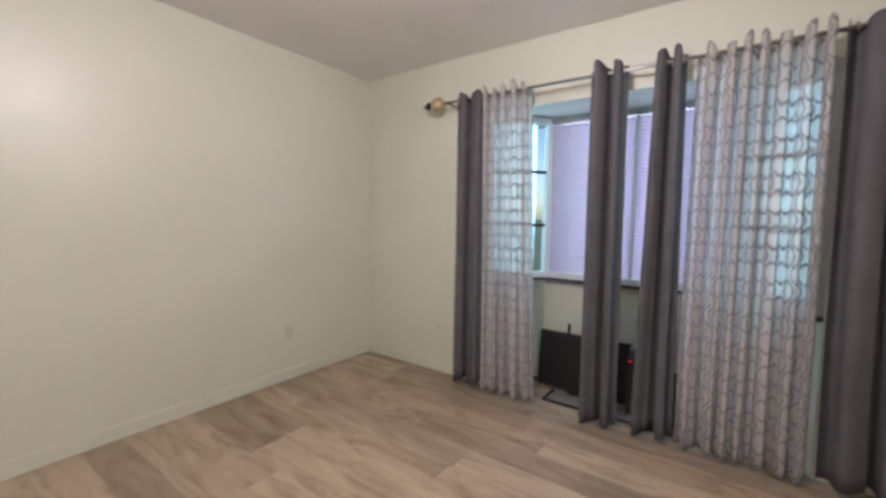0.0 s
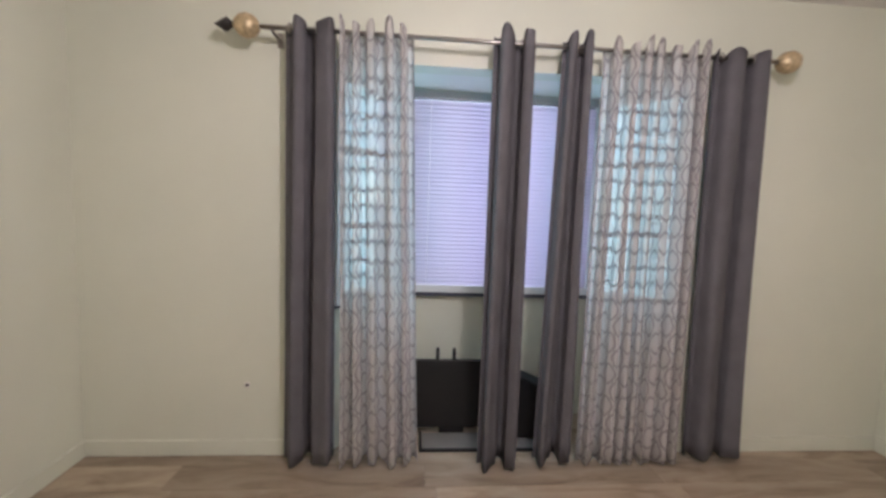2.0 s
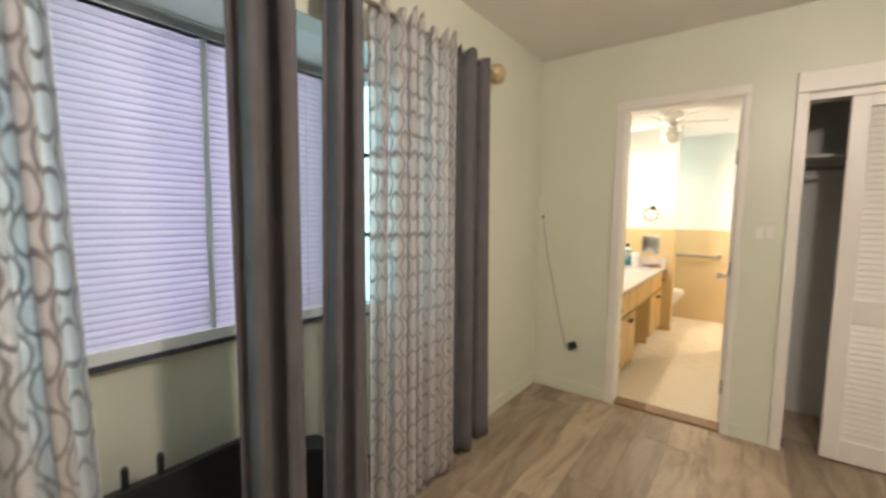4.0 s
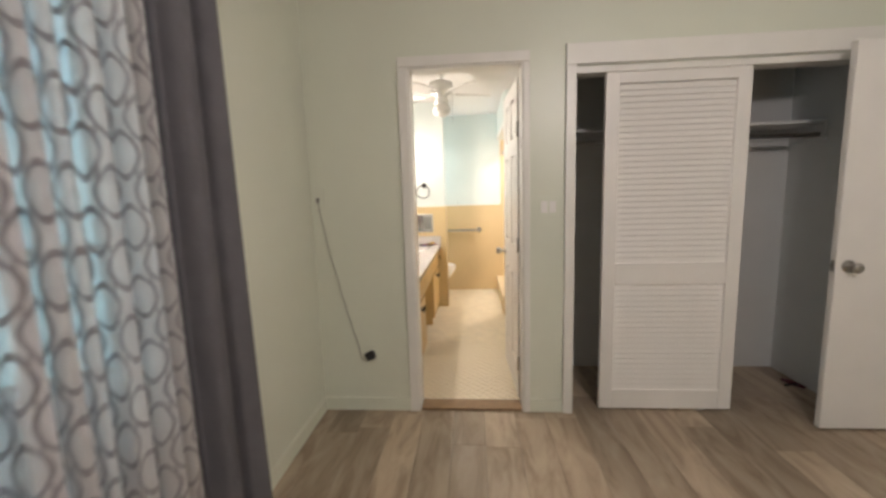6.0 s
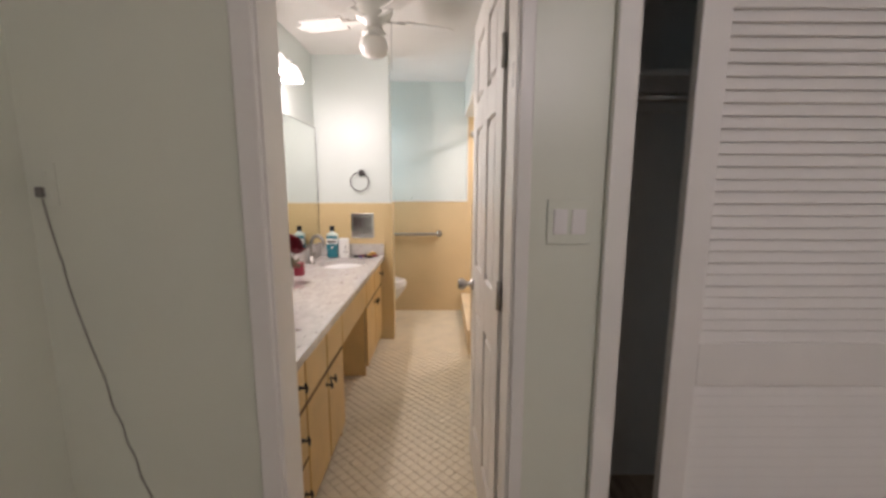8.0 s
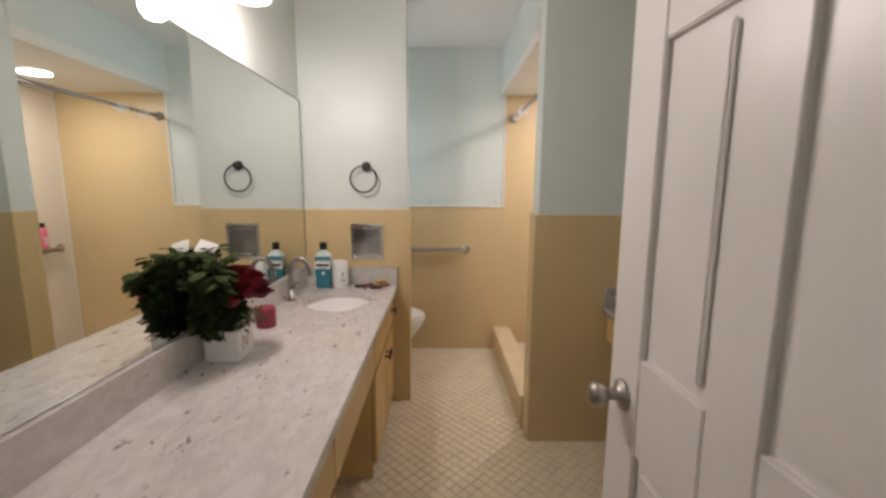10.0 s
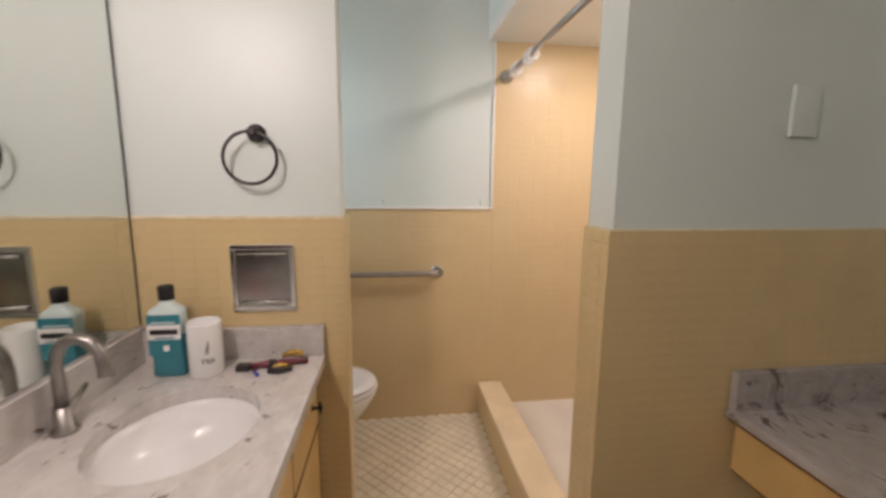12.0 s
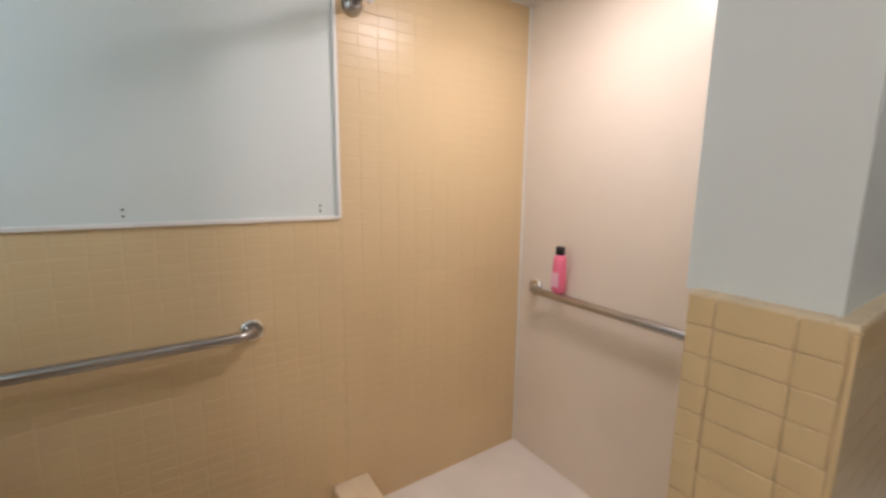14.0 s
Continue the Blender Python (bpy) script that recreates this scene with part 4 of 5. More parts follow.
part("liquid_body", bottle_loft([(.041, .022, .001), (.045, .026, .008), (.044, .025, .05), (.045, .026, .125)]), TEAL, mw)
part("upper_body", bottle_loft([(.045, .026, .1252), (.045, .026, .186), (.043, .025, .195), (.030, .021, .204), (.018, .016, .211), (.0155, .0155, .226)]), CLEARP, mw, "clear upper half of the bottle")
part("cap", lathe(bmesh.new(), [(.0195, .222), (.020, .258), (.0175, .262)], (MWX, MWY, CT), 20), BLACKM, mw, "black screw cap")
lb = part("label", box((MWX - .043, MWY - .0285, CT + .066), (MWX + .043, MWY - .0258, CT + .184), .0008), TEAL, mw, "teal and white label")
part("label_band", box((MWX - .043, MWY - .0294, CT + .114), (MWX + .043, MWY - .0286, CT + .156)), CARD, lb)
part("label_bar", box((MWX - .036, MWY - .0302, CT + .128), (MWX + .036, MWY - .0295, CT + .143)), BLACKM, lb)
part("label_bar", box((MWX - .022, MWY - .0302, CT + .117), (MWX + .026, MWY - .0295, CT + .121)), TEAL, lb)
part("label_bar", box((MWX - .034, MWY - .0294, CT + .160), (MWX + .030, MWY - .0286, CT + .164)), CLEARP, lb)
part("label_emblem", box((MWX - .004, MWY - .0294, CT + .080), (MWX + .010, MWY - .0286, CT + .096)), CARD, lb)
can = thing("tea_canister", (.258, 2.27, CT), "white canister with a grey leaf mark reading TEA", "canister")
part("body", lathe(bmesh.new(), [(.043, 0), (.045, .004), (.045, .152), (.043, .158), (.041, .158), (.041, .14)], (.258, 2.27, CT), 32), CANW, can)
tx = bpy.data.curves.new("tea_text", 'FONT')
tx.body = "TEA"
tx.size = .020
tx.extrude = .0006
tx.align_x = 'CENTER'
tmp = new("tea_text", tx)
tm = bpy.data.meshes.new_from_object(tmp.evaluated_get(bpy.context.evaluated_depsgraph_get()))
bpy.data.objects.remove(tmp)
tm.materials.append(BLACKM)
for v in tm.vertices:
    a = v.co.x / .045 + .50
    v.co = Vector((.258 + (.0458 + v.co.z) * math.sin(a), 2.27 - (.0458 + v.co.z) * math.cos(a), CT + .045 + v.co.y))
lt = new("lettering", tm)
lt.parent = can
lt.location = -origin(can)
bm = bmesh.new()
for a0, z0, a1, z1 in ((.25, .058, .33, .08), (.33, .08, .42, .096), (.33, .066, .45, .085), (.36, .058, .46, .066)):
    tube(bm, [(.258 + .0452 * math.sin(.15 + a0 + (a1 - a0) * k / 4), 2.27 - .0452 * math.cos(.15 + a0 + (a1 - a0) * k / 4), CT + .014 + z0 + (z1 - z0) * k / 4) for k in range(5)], [.0008, .002, .0026, .002, .0008], 6)
part("leaf_mark", bm, GREYPLATE, can)
ca = thing("candle", (.112, 1.60, CT), "short dark red pillar candle", "candle")
part("wax", lathe(bmesh.new(), [(.036, 0), (.038, .003), (.038, .078), (.035, .082), (.028, .080), (.01, .079)], (.112, 1.60, CT), 30), WAX, ca)
part("wick", tube(bmesh.new(), [(.112, 1.60, CT + .078), (.113, 1.601, CT + .088)], .0012, 6), BLACKM, ca)
rz = thing("maroon_razor", (.43, 2.28, CT), "maroon plastic razor lying on the worktop", "razor")
part("handle", tube(bmesh.new(), [(.36, 2.275, CT + .011), (.43, 2.287, CT + .012), (.535, 2.305, CT + .010)], [.008, .012, .008], 8), MAROON, rz)
part("head", bx(bmesh.new(), (.338, 2.258, CT + .001), (.378, 2.290, CT + .020), .005), BRONZE, rz, "dark razor head")
part("grip_band", tube(bmesh.new(), [(.425, 2.286, CT + .012), (.445, 2.2895, CT + .012)], .0135, 10), BLACKM, rz)
gl = thing("gold_clip", (.46, 2.305, CT), "gold hair clip lying on the worktop", "hair clip")
part("body", tube(bmesh.new(), [(.455, 2.318, CT + .022), (.48, 2.328, CT + .027), (.515, 2.335, CT + .022)], [.007, .012, .009], 8), GOLDM, gl)
part("arm", tube(bmesh.new(), [(.435, 2.245, CT + .008), (.465, 2.24, CT + .014), (.498, 2.255, CT + .009)], [.008, .013, .008], 8), BRONZE, gl)
part("spring", tube(bmesh.new(), [(.450, 2.238, CT + .024), (.470, 2.240, CT + .028), (.490, 2.250, CT + .021)], [.005, .008, .005], 8), GOLDM, gl)
bc = thing("blue_cap", (.40, 2.245, CT), "small blue plastic cap on the worktop", "cap")
part("body", tube(bmesh.new(), [(.395, 2.25, CT + .006), (.41, 2.225, CT + .006)], .0055, 8), BLUEP, bc)

# flowers in a white box
fl = thing("flower_arrangement", (.12, 1.31, CT), "red roses and dark greenery in a white box", "flowers")
PX0, PX1, PY0, PY1 = .058, .168, 1.250, 1.358
pb = bmesh.new()
for a, b in (((PX0, PY0, .004), (PX1, PY0 + .004, .10)), ((PX0, PY1 - .004, .004), (PX1, PY1, .10)), ((PX0, PY0 + .004, .004), (PX0 + .004, PY1 - .004, .10)), ((PX1 - .004, PY0 + .004, .004), (PX1, PY1 - .004, .10)), ((PX0, PY0, 0), (PX1, PY1, .004))):
    bx(pb, (a[0], a[1], CT + a[2]), (b[0], b[1], CT + b[2]))
part("box", pb, CARD, fl, "white square box")
part("ribbon_mark", tube(bmesh.new(), [(PX1 + .001, 1.285, CT + .03), (PX1 + .001, 1.29, CT + .075), (PX1 + .001, 1.31, CT + .035), (PX1 + .001, 1.325, CT + .08)], .0016, 6), GOLD, fl, "gold mark on the box")
rnd = random.Random(11)


def leaf(bm, at, d, L, W):
    d = Vector(d).normalized()
    s = d.cross(Vector((rnd.uniform(-.3, .3), rnd.uniform(-.3, .3), 1))).normalized()
    n = s.cross(d)
    at = Vector(at)
    mid = []
    for i in range(6):
        u = i / 5
        w = W * math.sin(math.pi * min(1, u * .92 + .06)) ** .8
        c = at + d * L * u + Vector((0, 0, -.25 * L * u * u))
        mid.append((bm.verts.new(c + s * w - n * .12 * w), bm.verts.new(c + n * .05 * L * u), bm.verts.new(c - s * w - n * .12 * w)))
    for a, b in zip(mid, mid[1:]):
        bm.faces.new((a[0], a[1], b[1], b[0]))
        bm.faces.new((a[1], a[2], b[2], b[1]))


for g_ in range(31):
    bm = bmesh.new()
    a = g_ * 2.4
    cx, cy = .100 + .025 * math.cos(a), 1.29 + .025 * math.sin(a)
    reach = .03 + .085 * rnd.random()
    ex = (min(.145, max(.045, .085 + reach * math.cos(a))), min(1.345, 1.255 + reach * math.sin(a)), CT + .15 + .23 * rnd.random())
    if g_ > 25:
        ex = (.046 + .004 * (g_ - 25), 1.185 + .014 * (g_ - 25), CT + .34 + .012 * (g_ % 4))
    tube(bm, [(cx, cy, CT + .05), ((cx + ex[0]) / 2, (cy + ex[1]) / 2, CT + .12), ex], .0022, 5)
    for i in range(22):
        u = rnd.uniform(.25, 1)
        p = Vector((cx, cy, CT + .07)).lerp(Vector(ex), u)
        aa = rnd.uniform(0, 6.28)
        dd = (math.cos(aa), math.sin(aa) - .35, rnd.uniform(-.3, .6))
        if p.x + dd[0] * .06 < .035:
            dd = (abs(dd[0]) * .5, dd[1], dd[2])
        leaf(bm, p, dd, rnd.uniform(.035, .070), rnd.uniform(.012, .022))
    part("greenery", bm, LEAF, fl)
for i in range(9):
    bm = bmesh.new()
    bx_, by_ = rnd.uniform(.12, .20), rnd.uniform(1.29, 1.37)
    top = Vector((bx_, by_ + rnd.uniform(-.02, .04), CT + rnd.uniform(.11, .17)))
    tube(bm, [(.12, 1.31, CT + .08), ((.12 + bx_) / 2, (1.31 + by_) / 2, CT + .15), top], .0013, 5)
    for k in range(14):
        p = top + Vector((rnd.uniform(-.02, .02), rnd.uniform(-.02, .02), rnd.uniform(-.04, .015)))
        bmesh.ops.create_icosphere(bm, subdivisions=1, radius=rnd.uniform(.003, .006), matrix=Matrix.Translation(p))
    part("filler_sprig", bm, LEAF2, fl)


def rose(at, r):
    bm = bmesh.new()
    up = Vector((rnd.uniform(-.3, .3), rnd.uniform(-.1, .5), 1)).normalized()
    rot_ = up.to_track_quat('Z', 'Y').to_matrix().to_4x4()
    for layer, (n, rad, hh, open_) in enumerate(((3, .25, .75, .15), (4, .5, .7, .3), (5, .75, .6, .55), (6, 1.0, .45, .9))):
        for k in range(n):
            a0 = 2 * math.pi * k / n + layer * .7
            grid = []
            for i in range(5):
                row = []
                for j in range(4):
                    a = a0 + (i / 4 - .5) * 2.1 * math.pi * 1.25 / n
                    v = j / 3
                    rr = r * rad * (.35 + .65 * v) + r * open_ * .25 * v * v
                    z = r * hh * v * (1.15 - .2 * abs(i / 4 - .5)) * 1.3
                    row.append(bm.verts.new(Matrix.Translation(at) @ rot_ @ Vector((rr * math.cos(a), rr * math.sin(a), z))))
                grid.append(row)
            for i in range(4):
                for j in range(3):
                    bm.faces.new((grid[i][j], grid[i + 1][j], grid[i + 1][j + 1], grid[i][j + 1])).smooth = True
    part("rose", bm, ROSE, fl, "deep red rose bloom")


for k in range(26):
    q = k / 25
    a, e = k * 2.4, radians(88 - 88 * q ** .8)
    c = Vector((math.cos(a) * math.cos(e), math.sin(a) * math.cos(e), math.sin(e)))
    rose((max(.075, .140 + .078 * c.x), 1.328 + .074 * c.y, CT + .175 + .095 * c.z), .036)
crd = bmesh.new()
bx(crd, (.040, 1.285, CT + .352), (.100, 1.2865, CT + .396), 0, Matrix.Rotation(radians(18), 4, 'Y') @ Matrix.Rotation(radians(-35), 4, 'X'))
part("card", crd, CARD, fl, "white gift card")
part("card_stick", tube(bmesh.new(), [(.11, 1.30, CT + .06), (.072, 1.288, CT + .365)], .0015, 5), LEAF, fl)

# ---- fittings on the stub wall ----
tr_ = thing("towel_ring", (.398, WY, 1.45), "dark bronze towel ring on the stub wall", "towel ring")
part("mount", lathe(bmesh.new(), [(.027, .004), (.027, -.006), (.020, -.012), (.013, -.028), (.015, -.045), (.008, -.050)], (.398, WY, 1.452), 22, "y"), BRONZE, tr_)
part("ring", torus(bmesh.new(), (.388, WY - .040, 1.378), .075, .0052, "y", 48, 10), BRONZE, tr_)
tp = thing("recessed_paper_holder", (.396, WY, .907), "recessed chrome paper holder, empty", "paper holder")
for a, b in (((.300, 1.102), (.492, 1.118)), ((.300, .905), (.492, .921)), ((.300, .921), (.316, 1.102)), ((.476, .921), (.492, 1.102))):
    part("frame", box((a[0], WY - .009, a[1]), (b[0], WY + .001, b[1]), .003), CHROME, tp)
part("back", box((.314, WY - .0015, .919), (.478, WY + .0015, 1.104)), mat("dull_steel_recess", (.42, .41, .40), .18, 1, var=.25, scale=9), tp)
part("bottom_lip", tube(bmesh.new(), [(.325, WY - .010, .935), (.468, WY - .010, .935)], .005, 8), CHROME, tp)
part("top_lip", tube(bmesh.new(), [(.325, WY - .010, 1.089), (.468, WY - .010, 1.089)], .004, 8), CHROME, tp)
bp_ = thing("blank_plate", (1.78, YB, 1.49), "white blank wall plate on painted wall", "wall plate")
part("plate", box((1.744, YB + .006, 1.425), (1.816, YB + .0143, 1.545), .002), MINT, bp_)
for z in (1.46, 1.53):
    part("screw", lathe(bmesh.new(), [(.003, 0), (.003, -.0015), (.001, -.002)], (1.780, YB + .0065, z), 8, "y"), MINT, bp_)


def grab_bar(name, p, q, wall_dir, label):
    g_ = thing(name, p, label, "grab bar", "grab bars")
    P, Q, n = Vector(p), Vector(q), Vector(wall_dir)
    d = (Q - P).normalized()
    pts = [P + n * .044] + [P + n * .044 * (1 - math.sin(a)) + d * .044 * (1 - math.cos(a)) for a in [i * math.pi / 12 for i in range(7)]]
    end = [Q + n * .044 * (1 - math.sin(a)) - d * .044 * (1 - math.cos(a)) for a in [i * math.pi / 12 for i in range(6, -1, -1)]] + [Q + n * .044]
    part("bar", tube(bmesh.new(), pts + end, .0155, 14), STEEL, g_)
    for e in (P, Q):
        bm = bmesh.new()
        tube(bm, [e + n * .047, e + n * .041, e + n * .038], [.036, .036, .028], 24)
        part("flange", bm, CHROME, g_)
    return g_


grab_bar("grab_bar", (1.040, YF - .053, .843), (.30, YF - .053, .843), (0, 1, 0), "brushed steel grab bar on yellow tile")
grab_bar("grab_bar", (XE - .057, 3.13, .852), (XE - .057, 2.30, .852), (1, 0, 0), "brushed steel grab bar inside the shower")
sh = thing("shampoo_bottle", (XE - .045, 2.975, .868), "pink shampoo bottle with black cap on grab bar", "bottle")
bt = bmesh.new()
lathe(bt, [(.8, 0), (1, .01), (1.02, .06), (.92, .11), (.86, .145), (.62, .158)], (XE - .045, 2.975, .868), 24, "z", .024, .032)
part("body", bt, PINK, sh)
part("cap", lathe(bmesh.new(), [(.018, .158), (.0185, .188), (.015, .191)], (XE - .045, 2.975, .868), 20), BLACKM, sh, "black cap")
part("label", box((XE - .0715, 2.957, .895), (XE - .0685, 2.993, .955), .001), mat("pale_pink_label", (.85, .50, .60), .4), sh)
sr = thing("shower_rod", (1.39, 2.66, 1.87), "steel shower curtain rod with clear rings bunched up", "shower rod")
part("pole", tube(bmesh.new(), [(1.395, YF - .008, 1.868), (1.395, YB + .128, 1.868)], .0125, 14), STEEL, sr)
for y0, s in ((YF - .007, -1), (YB + .127, 1)):
    part("flange", lathe(bmesh.new(), [(.034, 0), (.034, .010 * s), (.022, .030 * s), (.014, .034 * s)], (1.395, y0, 1.868), 22, "y"), STEEL, sr)
CLR = mat("clear_acrylic", (.82, .80, .78), .08, var=.05)
rm = bmesh.new()
torus(rm, (0, 0, -.012), .021, .003, "y", 20, 6)
for a in range(5):
    bmesh.ops.create_icosphere(rm, subdivisions=1, radius=.0075, matrix=Matrix.Translation((.016 * math.sin(a - 2), 0, .006 + .011 * math.cos(a - 2))))
ring_me = mesh_of("curtain_ring", rm, CLR)
for i, y in enumerate((3.10, 3.08, 3.055, 3.02, 2.90, 2.885, 2.865, 2.85, 2.83, 2.815)):
    piece("curtain_ring", ring_me, (1.395, y, 1.866), sr, turn=.25 * math.sin(i * 2.1))

# ---- toilet ----
to = thing("toilet", (.40, 2.83, 0), "white porcelain toilet behind the stub wall", "toilet")
TY = 2.85


def oval_loft(bm, secs, seg=32):
    rings = []
    for cx, rx, ry, z in secs:
        rings.append([bm.verts.new((cx + rx * math.cos(2 * math.pi * k / seg), TY + ry * math.sin(2 * math.pi * k / seg), z)) for k in range(seg)])
    for a, b in zip(rings, rings[1:]):
        for k in range(seg):
            bm.faces.new((a[k], a[(k + 1) % seg], b[(k + 1) % seg], b[k])).smooth = True
    bm.faces.new(rings[0][::-1])
    bm.faces.new(rings[-1])
    return bm


part("bowl", oval_loft(bmesh.new(), [(.40, .22, .115, 0), (.40, .215, .11, .03), (.40, .19, .10, .12), (.42, .19, .12, .22), (.445, .24, .165, .31), (.457, .262, .18, .37), (.457, .262, .18, .385)]), PORC, to)
part("seat", oval_loft(bmesh.new(), [(.457, .262, .178, .386), (.457, .268, .184, .392), (.457, .268, .184, .404), (.457, .262, .178, .408)]), PORC, to)
part("lid", oval_loft(bmesh.new(), [(.455, .260, .176, .409), (.455, .266, .182, .414), (.455, .262, .178, .428), (.455, .22, .15, .434)]), PORC, to)
part("tank", box((XW + .01, TY - .21, .37), (XW + .19, TY + .21, .72), .02), PORC, to)
part("tank_lid", box((XW + .005, TY - .22, .72), (XW + .20, TY + .22, .755), .01), PORC, to)
part("flush_lever", tube(bmesh.new(), [(XW + .19, TY - .15, .66), (XW + .21, TY - .15, .66), (XW + .215, TY - .08, .65)], .006, 8), CHROME, to)

# ---- bathroom ceiling fan and vanity light ----
FX, FY = .72, 1.15
fan = thing("ceiling_fan", (FX, FY, HB), "white ceiling fan with an unlit glass globe", "ceiling fan")
part("canopy", lathe(bmesh.new(), [(.07, 0), (.07, -.03), (.03, -.06), (.015, -.065), (.015, -.11)], (FX, FY, HB), 24), TRIM, fan)
part("motor", lathe(bmesh.new(), [(.05, -.10), (.095, -.12), (.10, -.17), (.085, -.205), (.05, -.22), (.045, -.26)], (FX, FY, HB), 28), TRIM, fan)
for k in range(5):
    a = radians(20 + 72 * k)
    bm = bmesh.new()
    R = Matrix.Translation((FX, FY, HB - .205)) @ Matrix.Rotation(a, 4, 'Z') @ Matrix.Rotation(radians(12), 4, 'X')
    r = bmesh.ops.create_cube(bm, size=1, matrix=Matrix.Translation((.28, 0, 0)) @ Matrix.Diagonal((.30, .105, .007, 1)))
    bmesh.ops.bevel(bm, geom=[e for e in bm.edges if abs(e.verts[0].co.z - e.verts[1].co.z) > .005], offset=.03, segments=4, affect='EDGES')
    bmesh.ops.transform(bm, matrix=R, verts=bm.verts)
    bd_ = part("blade", bm, DOORW, fan)
    bm = bmesh.new()
    bx(bm, (.07, -.016, -.008), (.17, .016, -.003), .002)
    bmesh.ops.transform(bm, matrix=R, verts=bm.verts)
    part("blade_arm", bm, TRIM, bd_)
part("light_fitter", lathe(bmesh.new(), [(.045, -.25), (.06, -.27), (.055, -.29)], (FX, FY, HB), 24), TRIM, fan)
GLOBE = mat("frosted_glass", (.9, .87, .82), .3)
part("globe", lathe(bmesh.new(), [(.03, -.285), (.065, -.30), (.075, -.34), (.06, -.375), (.02, -.39)], (FX, FY, HB), 24), GLOBE, fan, "white glass globe")
part("pull_chain", tube(bmesh.new(), [(FX + .09, FY, HB - .22), (FX + .09, FY, HB - .45)], .0015, 5), STEEL, fan)
vl = thing("vanity_light", (XW, 1.34, 2.06), "chrome vanity light bar with two lit glass shades", "wall lamp")
part("bar", box((XW, 1.10, 2.02), (XW + .028, 1.58, 2.10), .006), CHROME, vl)
LITGLASS = mat("lit_frosted_glass", (.9, .87, .82), .4)
lg = LITGLASS.node_tree.nodes["Principled BSDF"]
lg.inputs["Emission Color"].default_value = (1, .90, .80, 1)
lg.inputs["Emission Strength"].default_value = 4
for yy in (1.24, 1.45):
    part("arm", tube(bmesh.new(), [(XW + .028, yy, 2.06), (XW + .14, yy, 2.078), (XW + .17, yy, 2.064), (XW + .17, yy, 2.035)], .008, 10), CHROME, vl)
    bm = bmesh.new()
    rings = []
    for r_, z_ in ((.022, 2.04), (.032, 2.03), (.050, 1.985), (.062, 1.955), (.059, 1.955), (.047, 1.985), (.030, 2.025)):
        rings.append([bm.verts.new((XW + .17 + r_ * math.cos(k * math.pi / 12), yy + r_ * math.sin(k * math.pi / 12), z_)) for k in range(24)])
    for a, b in zip(rings, rings[1:]):
        for k in range(24):
            bm.faces.new((a[k], a[(k + 1) % 24], b[(k + 1) % 24], b[k])).smooth = True
    bm.faces.new(rings[0])
    part("shade", bm, LITGLASS, vl, "frosted glass bell shade, lit")
sd = thing("shower_downlight", (1.75, 2.65, 2.04), "round recessed shower downlight", "downlight")
part("trim_ring", torus(bmesh.new(), (1.75, 2.65, 2.038), .085, .007, "z", 32, 8), TRIM, sd)
part("lens", lathe(bmesh.new(), [(.078, 0), (.078, -.004), (.04, -.006)], (1.75, 2.65, 2.04), 28), BULB, sd)

# ---- floors, planks and tiles ----
fb = struct("floor", bx(box((-.46, -4.5, -.05), (3.75, .06, -.006)), (1.40, .06, -.05), (3.2, .70, -.006)), mat("floor_gap", (.07, .05, .035), .9), "weathered oak vinyl plank floor", "floor")
rnd = random.Random(21)
PW, PL = .184, 1.22
cache = {}


def plank_mesh(w, l):
    key = (round(w, 3), round(l, 3))
    if key not in cache:
        bm = bmesh.new()
        e = .0012
        lo = [bm.verts.new((x, y, -.008)) for x, y in ((0, 0), (w, 0), (w, l), (0, l))]
        mi = [bm.verts.new((x, y, -.0015)) for x, y in ((.0004, .0004), (w - .0004, .0004), (w - .0004, l - .0004), (.0004, l - .0004))]
        hi = [bm.verts.new((x, y, 0)) for x, y in ((e, e), (w - e, e), (w - e, l - e), (e, l - e))]
        for a, b in ((lo, mi), (mi, hi)):
            for k in range(4):
                bm.faces.new((a[k], a[(k + 1) % 4], b[(k + 1) % 4], b[k]))
        bm.faces.new(hi)
        cache[key] = mesh_of("plank", bm, PLANK)
    return cache[key]


i = 0
x = -.46
while x < 3.72:
    w = min(PW, 3.72 - x)
    lo_y, hi_y = -4.46, .68 if x > 1.4 else .05
    if x + w <= .02:
        lo_y, hi_y = (-3.22 + max(0, -(x)) * .70, -1.30 - max(0, -(x)) * .70)
    y = lo_y - rnd.uniform(0, PL * .8) if x + w > .02 else lo_y
    while y < hi_y:
        a, b = max(y, lo_y), min(y + PL, hi_y)
        if b - a > .03:
            piece("plank", plank_mesh(w, b - a), (x, a, 0), fb)
        y += PL
    x += w
bf = struct("floor_bath", box((XW, .116, -.05), (1.345, YF, -.004)), FGROUT, "cream diagonal mosaic tile bathroom floor", "floor")
bf2 = struct("floor_bath_side", box((1.345, .785, -.05), (XE, YB + .005, -.004)), FGROUT)


